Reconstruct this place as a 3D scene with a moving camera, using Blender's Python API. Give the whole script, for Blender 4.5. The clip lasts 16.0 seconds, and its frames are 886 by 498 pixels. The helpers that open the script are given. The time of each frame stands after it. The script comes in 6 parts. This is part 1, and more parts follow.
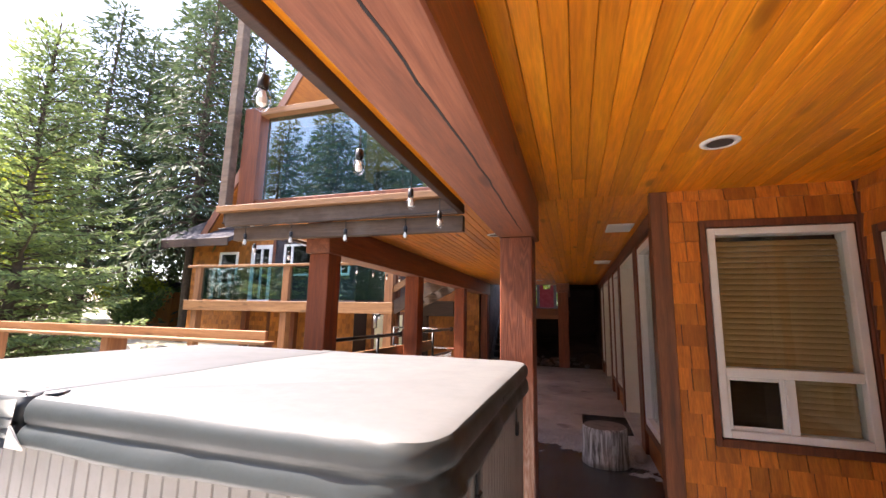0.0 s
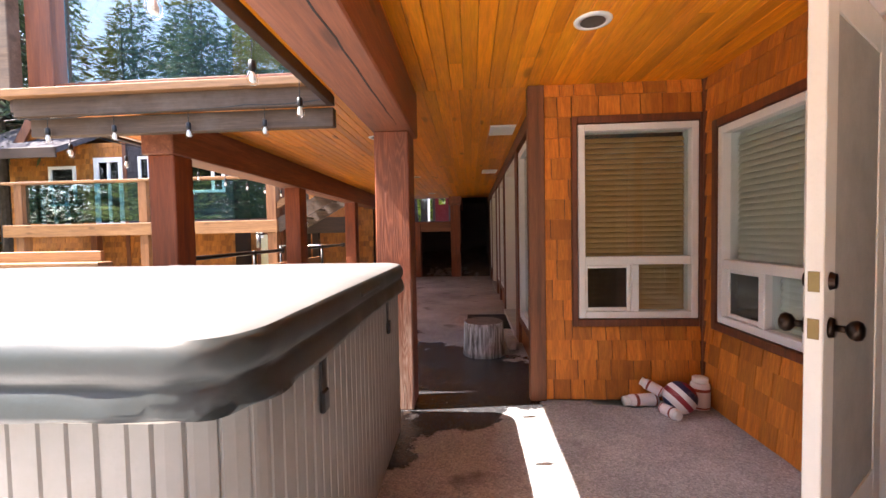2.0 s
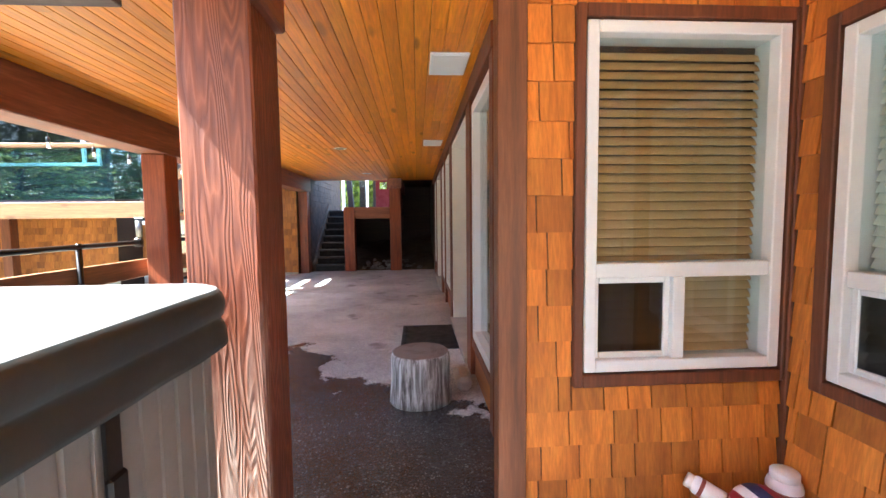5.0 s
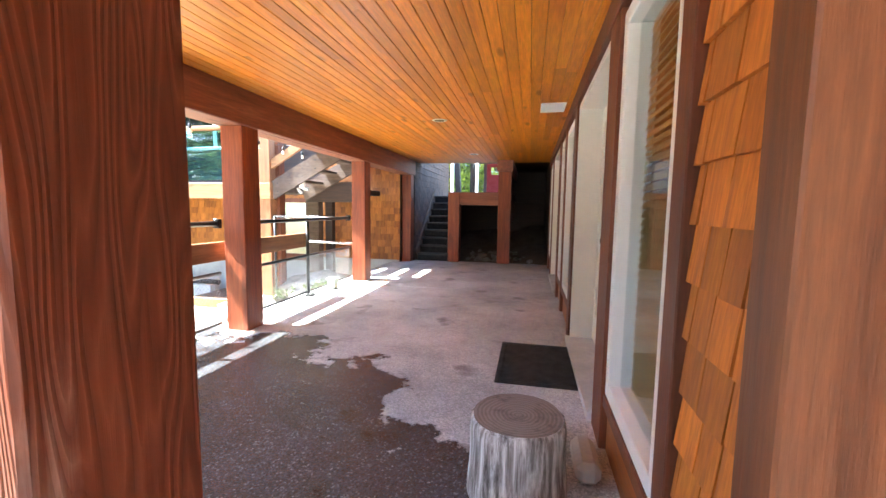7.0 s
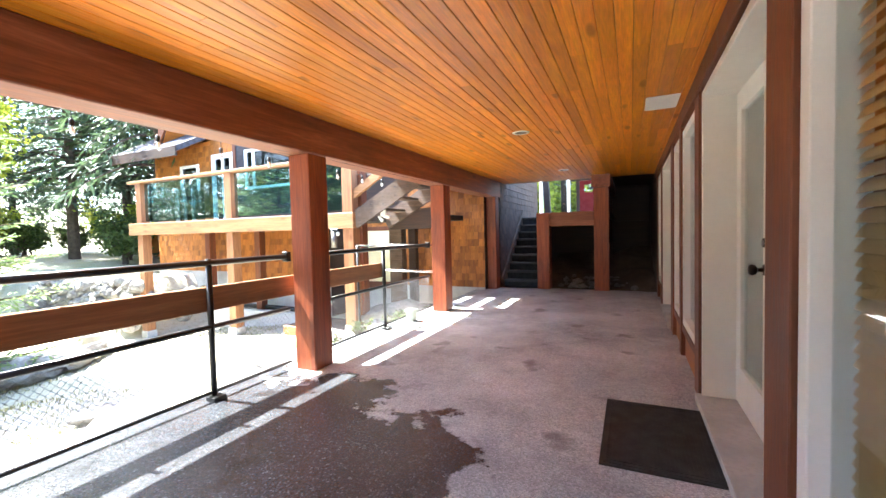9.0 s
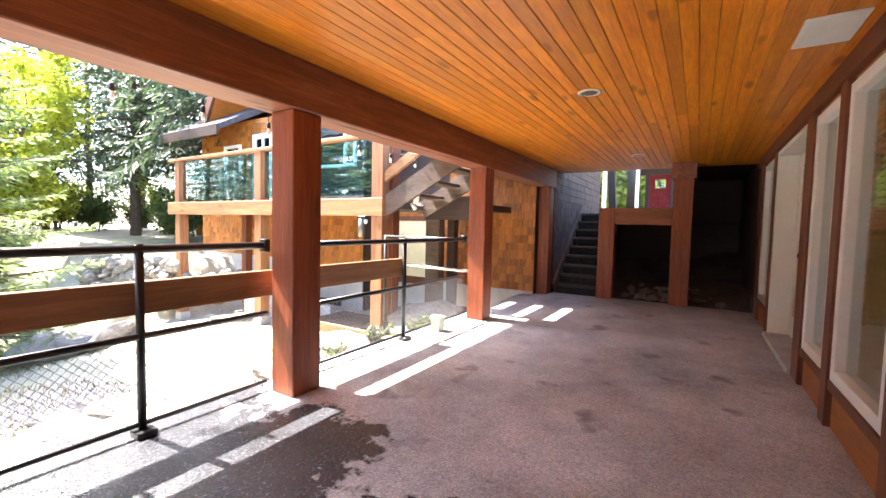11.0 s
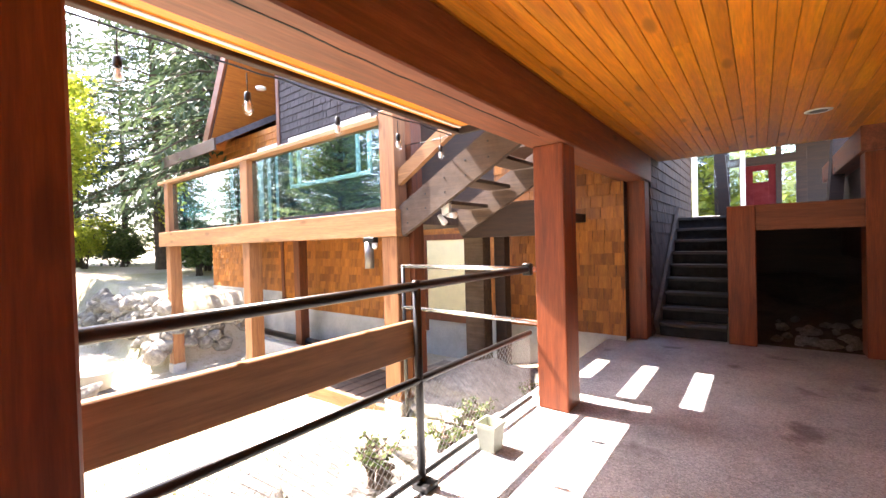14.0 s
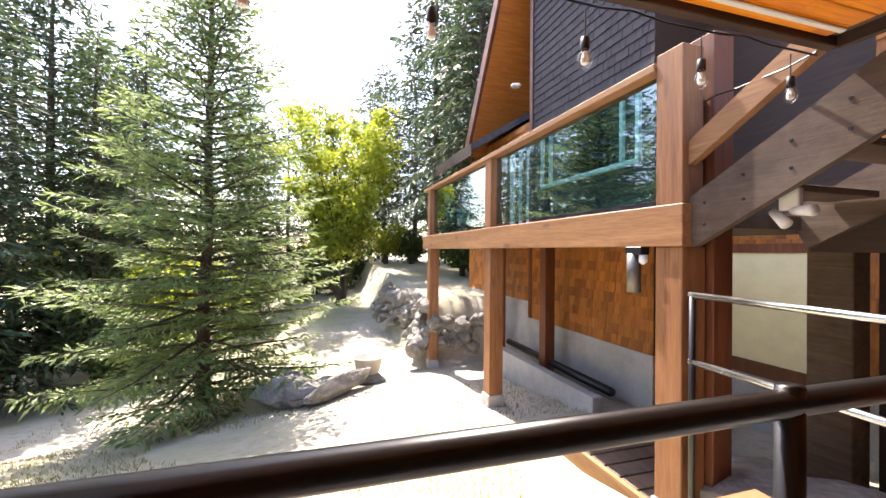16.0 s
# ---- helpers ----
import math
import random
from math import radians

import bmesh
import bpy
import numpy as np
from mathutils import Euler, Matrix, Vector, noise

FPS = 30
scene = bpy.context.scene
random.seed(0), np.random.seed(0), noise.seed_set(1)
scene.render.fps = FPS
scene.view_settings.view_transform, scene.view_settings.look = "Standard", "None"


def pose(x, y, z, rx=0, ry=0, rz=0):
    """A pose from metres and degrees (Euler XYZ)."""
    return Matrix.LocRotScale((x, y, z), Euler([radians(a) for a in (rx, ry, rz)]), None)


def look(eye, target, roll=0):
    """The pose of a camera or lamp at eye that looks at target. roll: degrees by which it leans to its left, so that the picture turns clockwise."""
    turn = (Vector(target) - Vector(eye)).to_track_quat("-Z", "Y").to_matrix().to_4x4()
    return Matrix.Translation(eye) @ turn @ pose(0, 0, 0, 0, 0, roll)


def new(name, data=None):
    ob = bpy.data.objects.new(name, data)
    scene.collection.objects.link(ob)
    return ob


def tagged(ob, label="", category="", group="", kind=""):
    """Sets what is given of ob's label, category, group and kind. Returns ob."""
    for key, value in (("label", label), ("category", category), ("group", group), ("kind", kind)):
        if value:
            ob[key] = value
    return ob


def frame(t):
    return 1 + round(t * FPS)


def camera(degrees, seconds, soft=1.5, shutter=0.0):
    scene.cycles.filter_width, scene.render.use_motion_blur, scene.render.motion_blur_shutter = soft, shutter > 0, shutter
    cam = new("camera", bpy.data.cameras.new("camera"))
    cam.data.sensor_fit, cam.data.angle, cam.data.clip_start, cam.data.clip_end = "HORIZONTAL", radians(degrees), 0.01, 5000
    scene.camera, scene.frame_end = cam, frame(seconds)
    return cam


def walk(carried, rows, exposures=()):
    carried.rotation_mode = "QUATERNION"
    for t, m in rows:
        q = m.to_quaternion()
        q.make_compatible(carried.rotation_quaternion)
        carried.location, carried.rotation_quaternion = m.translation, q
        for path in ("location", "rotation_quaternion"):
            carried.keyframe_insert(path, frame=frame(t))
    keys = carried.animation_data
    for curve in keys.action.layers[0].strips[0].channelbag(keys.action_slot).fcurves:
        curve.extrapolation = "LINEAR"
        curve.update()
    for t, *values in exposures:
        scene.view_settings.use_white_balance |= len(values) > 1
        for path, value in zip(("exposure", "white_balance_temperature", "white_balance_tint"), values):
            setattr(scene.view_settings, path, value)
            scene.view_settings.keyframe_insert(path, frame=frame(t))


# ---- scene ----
cam = camera(94.5, 16.0)
PATH = [
    (0, (0.052, 1.136, 1.352), (-0.552, 3.016, 1.667), 1.2),
    (0.5, (0.04, 1.134, 1.301), (-0.481, 3.061, 1.424), 1.1),
    (1, (0.058, 1.132, 1.255), (-0.355, 3.089, 1.243), 0.5),
    (1.5, (0.118, 1.184, 1.231), (-0.162, 3.161, 1.113), -0.3),
    (2, (0.181, 1.386, 1.233), (0.044, 3.38, 1.157), -1.1),
    (2.5, (0.227, 1.619, 1.242), (0.142, 3.618, 1.216), -2.5),
    (3, (0.216, 1.93, 1.218), (0.4, 3.921, 1.193), -3.2),
    (3.2, (0.201, 2.043, 1.218), (0.474, 4.025, 1.19), -3.1),
    (5.3, (0.338, 2.997, 1.224), (0.376, 4.991, 1.078), 0.7),
    (5.5, (0.391, 3.143, 1.208), (0.308, 5.135, 1.059), 0.5),
    (6, (0.383, 3.329, 1.203), (0.147, 5.307, 1.017), 1.5),
    (6.5, (0.343, 3.621, 1.197), (0.044, 5.589, 1.005), 1.2),
    (7, (0.319, 3.856, 1.201), (-0.093, 5.803, 1.005), 0.8),
    (7.5, (0.364, 4.127, 1.186), (-0.27, 6.014, 0.989), 1.7),
    (8, (0.353, 4.253, 1.202), (-0.367, 6.112, 1.041), 0.9),
    (8.5, (0.309, 4.335, 1.213), (-0.404, 6.202, 1.147), -0.9),
    (9, (0.267, 4.424, 1.212), (-0.566, 6.24, 1.133), -1.4),
    (9.2, (0.263, 4.488, 1.198), (-0.631, 6.276, 1.12), -1.1),
    (11.3, (-0.176, 5.616, 1.189), (-1.231, 7.311, 1.077), 1.3),
    (11.5, (-0.295, 5.725, 1.183), (-1.263, 7.472, 1.07), 1.2),
    (12, (-0.455, 6.062, 1.2), (-1.228, 7.902, 1.063), -0.7),
    (12.5, (-0.607, 6.412, 1.19), (-1.389, 8.244, 1.015), -0.4),
    (13, (-0.801, 6.679, 1.18), (-1.618, 8.5, 1.052), -2.1),
    (13.5, (-1.017, 6.95, 1.212), (-1.916, 8.734, 1.132), -2.6),
    (14, (-1.202, 7.269, 1.244), (-2.427, 8.85, 1.216), -1.6),
    (14.5, (-1.424, 7.522, 1.243), (-2.819, 8.954, 1.28), -1.4),
    (15, (-1.651, 7.695, 1.282), (-3.229, 8.924, 1.299), -2.7),
    (15.2, (-1.768, 7.801, 1.258), (-3.455, 8.874, 1.287), -2.3),
    (15.5, (-1.866, 7.921, 1.293), (-3.678, 8.768, 1.306), -1.3),
    (16, (-2.097, 8.053, 1.284), (-4.006, 8.647, 1.295), 0.5),
]
walk(cam, [(t, look(eye, target, roll)) for t, eye, target, roll in PATH], [(0, 2.32, 6850, 22), (1.5, 2.57, 6850, 21), (3.0, 3.25, 6600, 17), (5.3, 3.8, 5750, 6), (7.5, 4.15, 5850, 6), (9.2, 3.85, 5950, 7), (11.3, 3.6, 6450, 16), (13, 3.48, 6800, 19), (14, 3.42, 6900, 21), (14.5, 2.95, 6850, 20), (16, 2.25, 6800, 19)])

# ---- light ----
SUN_DIR = Vector((0.695, 0.09, -1.0)).normalized()
world = bpy.data.worlds.new("sky")
scene.world = world
world.use_nodes = True
wn = world.node_tree
sky = wn.nodes.new("ShaderNodeTexSky")
sky.sky_type, sky.sun_disc, sky.dust_density = "NISHITA", False, 1.5
sky.sun_elevation = math.asin(-SUN_DIR.z)
sky.sun_rotation = math.atan2(-SUN_DIR.x, -SUN_DIR.y)
wn.nodes["Background"].inputs[1].default_value = 0.15
wn.links.new(sky.outputs[0], wn.nodes["Background"].inputs[0])
sun = new("sun", bpy.data.lights.new("sun", "SUN"))
sun.data.energy, sun.data.angle, sun.data.color = 4.6, radians(0.5), (1.0, 0.94, 0.84)
sun.matrix_world = look((0, 0, 20), Vector((0, 0, 20)) + SUN_DIR)


# ---- materials ----
def material(name, rough=0.7, metal=0.0):
    m = bpy.data.materials.new(name)
    m.use_nodes = True
    b = m.node_tree.nodes["Principled BSDF"]
    b.inputs["Roughness"].default_value, b.inputs["Metallic"].default_value = rough, metal
    return m, m.node_tree, b


def ramp(nt, fac, stops):
    r = nt.nodes.new("ShaderNodeValToRGB")
    e = r.color_ramp.elements
    while len(e) < len(stops):
        e.new(0.5)
    for k, (p, c) in zip(e, stops):
        k.position, k.color = p, (*c, 1)
    nt.links.new(fac, r.inputs[0])
    return r.outputs[0]


def coords(nt, scale=(1, 1, 1)):
    tc, mp = nt.nodes.new("ShaderNodeTexCoord"), nt.nodes.new("ShaderNodeMapping")
    mp.inputs["Scale"].default_value = scale
    nt.links.new(tc.outputs["Object"], mp.inputs[0])
    return mp.outputs[0]


def noise_tex(nt, vec, scale, detail=5.0, rough=0.6, warp=0.0):
    n = nt.nodes.new("ShaderNodeTexNoise")
    n.inputs["Scale"].default_value, n.inputs["Detail"].default_value = scale, detail
    n.inputs["Roughness"].default_value, n.inputs["Distortion"].default_value = rough, warp
    nt.links.new(vec, n.inputs["Vector"])
    return n.outputs["Fac"]


def mix(nt, a, b, fac, mode="MIX"):
    n = nt.nodes.new("ShaderNodeMix")
    n.data_type, n.blend_type = "RGBA", mode
    for sock, v in ((n.inputs[0], fac), (n.inputs[6], a), (n.inputs[7], b)):
        if isinstance(v, bpy.types.NodeSocket):
            nt.links.new(v, sock)
        elif isinstance(v, (tuple, list)):
            sock.default_value = (*v, 1)
        else:
            sock.default_value = v
    return n.outputs[2]


def bump(nt, bsdf, height, strength=0.3, distance=0.01):
    n = nt.nodes.new("ShaderNodeBump")
    n.inputs["Strength"].default_value, n.inputs["Distance"].default_value = strength, distance
    nt.links.new(height, n.inputs["Height"])
    nt.links.new(n.outputs[0], bsdf.inputs["Normal"])


def random_value(nt, island=False):
    if island:
        return nt.nodes.new("ShaderNodeNewGeometry").outputs["Random Per Island"]
    return nt.nodes.new("ShaderNodeObjectInfo").outputs["Random"]


def offset_vec(nt, vec, rnd, amount=37.0):
    """Moves the pattern by a random amount, so that no two pieces have the same grain."""
    mul = nt.nodes.new("ShaderNodeMath")
    mul.operation = "MULTIPLY"
    mul.inputs[1].default_value = amount
    nt.links.new(rnd, mul.inputs[0])
    add = nt.nodes.new("ShaderNodeVectorMath")
    nt.links.new(vec, add.inputs[0])
    nt.links.new(mul.outputs[0], add.inputs[1])
    return add.outputs[0]


def wood(name, dark, mid, light, along="y", rough=0.45, island=False, vary=0.35, grain=1.0, knots=0.0, weather=0.0, coat=0.0):
    """Wood with grain along one axis, a tone of its own for each piece, knots and grey wear."""
    m, nt, b = material(name, rough)
    s = {"x": (0.6, 9, 9), "y": (9, 0.6, 9), "z": (9, 9, 0.6)}[along]
    rnd = random_value(nt, island)
    v = offset_vec(nt, coords(nt, s), rnd)
    g1 = noise_tex(nt, v, 2.2 * grain, 6, 0.65, 0.6)
    g2 = noise_tex(nt, v, 14 * grain, 4, 0.6, 0.2)
    c = ramp(nt, g1, [(0.3, dark), (0.52, mid), (0.72, light)])
    c = mix(nt, c, ramp(nt, g2, [(0.35, (0.62, 0.62, 0.62)), (0.65, (1.1, 1.1, 1.1))]), 0.55, "MULTIPLY")
    tone = ramp(nt, rnd, [(0.0, (1 - vary, 1 - vary, 1 - vary)), (0.5, (1, 1, 1)), (1.0, (1 + vary * 0.6, 1 + vary * 0.55, 1 + vary * 0.5))])
    c = mix(nt, c, tone, 1.0, "MULTIPLY")
    if knots:
        vo = nt.nodes.new("ShaderNodeTexVoronoi")
        vo.inputs["Scale"].default_value = 1.0
        ks = {"x": (1.5, 5, 5), "y": (5, 1.5, 5), "z": (5, 5, 1.5)}[along]
        nt.links.new(offset_vec(nt, coords(nt, ks), rnd, 11.0), vo.inputs["Vector"])
        k = ramp(nt, vo.outputs["Distance"], [(0.0, (knots, knots, knots)), (0.10, (knots * 0.8,) * 3), (0.17, (0, 0, 0))])
        c = mix(nt, c, tuple(x * 0.35 for x in dark), k)
    if weather:
        w = ramp(nt, noise_tex(nt, coords(nt), 1.7, 5, 0.7), [(0.45, (0, 0, 0)), (0.75, (weather, weather, weather))])
        c = mix(nt, c, (0.23, 0.19, 0.16), w)
    nt.links.new(c, b.inputs["Base Color"])
    nt.links.new(ramp(nt, g1, [(0.2, (rough * 0.8,) * 3), (0.8, (min(1, rough * 1.3),) * 3)]), b.inputs["Roughness"])
    b.inputs["Coat Weight"].default_value = coat
    b.inputs["Coat Roughness"].default_value = 0.25
    bump(nt, b, g2, 0.25, 0.004)
    return m


def plain(name, colour, rough=0.5, metal=0.0, spot=0.15, scale=6.0, bumpy=0.1):
    """Paint, metal, plastic: one colour with soft dirt at two scales."""
    m, nt, b = material(name, rough, metal)
    v = coords(nt)
    n1, n2 = noise_tex(nt, v, scale, 5, 0.65), noise_tex(nt, v, scale * 12, 3, 0.6)
    c = mix(nt, colour, tuple(x * (1 - spot) for x in colour), ramp(nt, n1, [(0.4, (0, 0, 0)), (0.7, (1, 1, 1))]))
    c = mix(nt, c, tuple(x * (1 - spot * 0.7) for x in colour), ramp(nt, n2, [(0.5, (0, 0, 0)), (0.75, (1, 1, 1))]))
    nt.links.new(c, b.inputs["Base Color"])
    nt.links.new(ramp(nt, n1, [(0.3, (rough * 0.85,) * 3), (0.7, (min(1, rough * 1.15),) * 3)]), b.inputs["Roughness"])
    if bumpy:
        bump(nt, b, n2, bumpy, 0.002)
    return m


def glass_mat(name, tint=(0.9, 0.95, 0.95), rough=0.0, mirror=0.045):
    m, nt, b = material(name, rough)
    nt.nodes.remove(b)
    gl, tr, mx = nt.nodes.new("ShaderNodeBsdfGlossy"), nt.nodes.new("ShaderNodeBsdfTransparent"), nt.nodes.new("ShaderNodeMixShader")
    gl.inputs["Roughness"].default_value = rough
    tr.inputs[0].default_value = (*tint, 1)
    fr, pw_, ad = nt.nodes.new("ShaderNodeLayerWeight"), nt.nodes.new("ShaderNodeMath"), nt.nodes.new("ShaderNodeMath")
    fr.inputs[0].default_value = 0.5
    pw_.operation, ad.operation = "POWER", "MULTIPLY_ADD"
    pw_.inputs[1].default_value, ad.inputs[1].default_value, ad.inputs[2].default_value = 4.0, 0.9, mirror
    nt.links.new(fr.outputs["Facing"], pw_.inputs[0])
    nt.links.new(pw_.outputs[0], ad.inputs[0])
    nt.links.new(ad.outputs[0], mx.inputs[0])
    nt.links.new(tr.outputs[0], mx.inputs[1])
    nt.links.new(gl.outputs[0], mx.inputs[2])
    nt.links.new(mx.outputs[0], nt.nodes["Material Output"].inputs[0])
    return m


M_CEIL = wood("cedar_ceiling", (0.66, 0.18, 0.006), (0.83, 0.268, 0.008), (0.90, 0.355, 0.015), "y", 0.40, True, 0.22, 0.7, 0.8, coat=0.15)
M_POST = wood("stained_post", (0.15, 0.030, 0.009), (0.255, 0.056, 0.014), (0.35, 0.092, 0.028), "z", 0.5, False, 0.15, 0.8, 0.5)
M_BEAM = wood("stained_beam", (0.145, 0.045, 0.021), (0.25, 0.082, 0.04), (0.36, 0.135, 0.07), "y", 0.5, False, 0.15, 0.7, 0.8)
M_BEAMX = wood("stained_beam_across", (0.15, 0.042, 0.018), (0.24, 0.075, 0.03), (0.34, 0.12, 0.055), "x", 0.5, False, 0.15, 0.7, 0.8)
M_CORNER = wood("corner_trim", (0.10, 0.033, 0.012), (0.175, 0.057, 0.019), (0.25, 0.09, 0.032), "z", 0.5, False, 0.15, 1.0, 0.3)
M_TRIM = wood("brown_trim", (0.10, 0.03, 0.013), (0.17, 0.05, 0.02), (0.24, 0.08, 0.03), "z", 0.5, False, 0.15)
M_PANEL = wood("stained_panel", (0.28, 0.08, 0.014), (0.40, 0.13, 0.02), (0.5, 0.18, 0.03), "y", 0.5, False, 0.2)
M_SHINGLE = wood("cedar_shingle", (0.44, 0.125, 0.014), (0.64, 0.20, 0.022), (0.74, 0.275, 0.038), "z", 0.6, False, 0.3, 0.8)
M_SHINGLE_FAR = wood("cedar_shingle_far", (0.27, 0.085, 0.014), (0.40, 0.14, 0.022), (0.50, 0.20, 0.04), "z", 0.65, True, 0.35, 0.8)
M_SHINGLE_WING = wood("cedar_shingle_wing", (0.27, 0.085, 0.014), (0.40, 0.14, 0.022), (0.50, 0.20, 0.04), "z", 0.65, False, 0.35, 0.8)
M_SHINGLE_GREY = wood("grey_shingle", (0.07, 0.042, 0.03), (0.12, 0.072, 0.05), (0.17, 0.105, 0.075), "z", 0.8, True, 0.3)
M_SHINGLE_DARK = wood("dark_shingle", (0.022, 0.018, 0.022), (0.04, 0.032, 0.038), (0.06, 0.05, 0.055), "z", 0.7, True, 0.3)
M_DECK = wood("honey_timber", (0.20, 0.092, 0.036), (0.31, 0.15, 0.06), (0.40, 0.21, 0.09), "x", 0.6, False, 0.15, 0.7, 0.6)
M_DECKPOST = wood("honey_post", (0.17, 0.065, 0.024), (0.26, 0.11, 0.042), (0.33, 0.155, 0.065), "z", 0.6, False, 0.15, 0.7, 0.4)
M_OLD = wood("weathered_timber", (0.055, 0.033, 0.022), (0.10, 0.063, 0.042), (0.155, 0.105, 0.074), "x", 0.75, False, 0.2, 0.8, 0.7, 0.4)
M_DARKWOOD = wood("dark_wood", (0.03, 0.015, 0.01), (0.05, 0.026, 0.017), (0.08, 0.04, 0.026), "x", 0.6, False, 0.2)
M_BOARD = wood("rail_board", (0.17, 0.075, 0.028), (0.25, 0.12, 0.048), (0.32, 0.165, 0.07), "y", 0.6, False, 0.1, 0.7, 0.6)
M_BOARDX = wood("rail_board_across", (0.26, 0.10, 0.03), (0.38, 0.17, 0.06), (0.48, 0.24, 0.1), "x", 0.6, False, 0.1, 0.7, 0.6)
M_STAIR = wood("dark_stair", (0.014, 0.012, 0.012), (0.027, 0.023, 0.021), (0.045, 0.038, 0.034), "x", 0.7, False, 0.2)
M_TREAD = wood("worn_tread", (0.035, 0.03, 0.028), (0.07, 0.06, 0.056), (0.115, 0.10, 0.093), "x", 0.7, False, 0.2)
M_WHITE = plain("white_vinyl", (0.80, 0.79, 0.76), 0.35, 0, 0.06)
M_DOORPAINT = plain("white_door_paint", (0.80, 0.76, 0.68), 0.4, 0, 0.06)
M_BLIND = plain("tan_blind", (0.60, 0.36, 0.15), 0.5, 0, 0.1)
M_BLIND_PALE = plain("pale_blind", (0.80, 0.78, 0.68), 0.5, 0, 0.08)
M_BLACK = plain("black_metal", (0.012, 0.012, 0.013), 0.35, 0.0, 0.3)
M_STEEL = plain("galvanised_steel", (0.62, 0.63, 0.64), 0.25, 1.0, 0.2)
M_BRONZE = plain("dark_bronze", (0.05, 0.035, 0.028), 0.3, 1.0, 0.3)
M_TUBSIDE = plain("grey_tub_panel", (0.23, 0.22, 0.208), 0.6, 0, 0.1)
M_BRASS = plain("dull_brass", (0.32, 0.22, 0.10), 0.4, 1.0, 0.2)
# cover vinyl twice: shade put into the side grey, sunlight into the paler top
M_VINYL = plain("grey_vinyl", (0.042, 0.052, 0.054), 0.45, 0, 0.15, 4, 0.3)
M_VINYLTOP = plain("sunlit_vinyl", (0.145, 0.15, 0.153), 0.45, 0, 0.16, 2, 0.3)
M_FOAM = plain("pale_lip", (0.62, 0.6, 0.54), 0.6)
M_RUBBER = plain("rubber_mat", (0.022, 0.022, 0.024), 0.8, 0, 0.3, 10, 0.3)
M_CONC = plain("pale_concrete", (0.45, 0.44, 0.42), 0.85, 0, 0.25, 3, 0.4)
M_DARKROOM = plain("interior_shade", (0.05, 0.045, 0.04), 0.9)
M_CREAM = plain("cream_panel", (0.85, 0.77, 0.48), 0.6, 0, 0.1)
M_RED = plain("red_paint", (0.17, 0.005, 0.006), 0.8)
M_ROOF = plain("asphalt_roofing", (0.07, 0.065, 0.08), 0.9, 0, 0.4, 12, 0.5)
M_GLASS = glass_mat("window_glass")
M_GLASS_RAIL = glass_mat("tinted_rail_glass", (0.42, 0.68, 0.70), 0.0, 0.22)


def worn_post_material():
    """A stained post with raised ring grain; low on its weather side the stain has peeled off the bleached wood."""
    m, nt, b = material("worn_post", 0.55)
    flow = noise_tex(nt, coords(nt, (4.5, 4.5, 0.45)), 1.0, 3, 0.5)
    rings = nt.nodes.new("ShaderNodeMath")
    rings.operation, rings.inputs[1].default_value = "PINGPONG", 0.012
    nt.links.new(flow, rings.inputs[0])
    ringn = nt.nodes.new("ShaderNodeMath")
    ringn.operation, ringn.inputs[1].default_value = "MULTIPLY", 80.0
    nt.links.new(rings.outputs[0], ringn.inputs[0])
    fine = noise_tex(nt, coords(nt, (60, 60, 1.5)), 1.5, 5, 0.65)
    blot = noise_tex(nt, coords(nt, (3, 3, 1.2)), 1.6, 6, 0.65)
    ring = ringn.outputs[0]
    c = ramp(nt, ring, [(0.0, (0.125, 0.030, 0.012)), (0.6, (0.175, 0.045, 0.017)), (0.95, (0.235, 0.07, 0.03))])
    c = mix(nt, c, ramp(nt, blot, [(0.3, (0.7, 0.7, 0.7)), (0.7, (1.3, 1.3, 1.3))]), 1.0, "MULTIPLY")
    sep = nt.nodes.new("ShaderNodeSeparateXYZ")
    nt.links.new(coords(nt), sep.inputs[0])

    def lin(sock, k, c0):
        n = nt.nodes.new("ShaderNodeMath")
        n.operation = "MULTIPLY_ADD"
        n.inputs[1].default_value, n.inputs[2].default_value = k, c0
        nt.links.new(sock, n.inputs[0])
        return n.outputs[0]

    def join(op, p, q):
        n = nt.nodes.new("ShaderNodeMath")
        n.operation = op
        nt.links.new(p, n.inputs[0])
        nt.links.new(q, n.inputs[1])
        return n.outputs[0]

    # peeled below breast height on the side that faces the weather
    low = join("MINIMUM", lin(sep.outputs[2], -1.6, 1.55), lin(sep.outputs[1], -18.0, 18.0 * 4.24))
    peel = ramp(nt, join("ADD", low, lin(blot, 1.6, -0.8)), [(0.05, (0, 0, 0)), (0.5, (0.55, 0.55, 0.55)), (0.9, (1, 1, 1))])
    bare = ramp(nt, join("ADD", lin(ring, 0.14, 0.16), lin(fine, 1.0, -0.2)), [(0.25, (0.17, 0.05, 0.03)), (0.45, (0.34, 0.18, 0.13)), (0.66, (0.55, 0.43, 0.37))])
    c = mix(nt, c, bare, peel)
    nt.links.new(c, b.inputs["Base Color"])
    bump(nt, b, join("ADD", lin(ring, 0.7, 0.0), lin(fine, 0.5, 0.0)), 0.4, 0.004)
    return m


M_POST_WORN = worn_post_material()


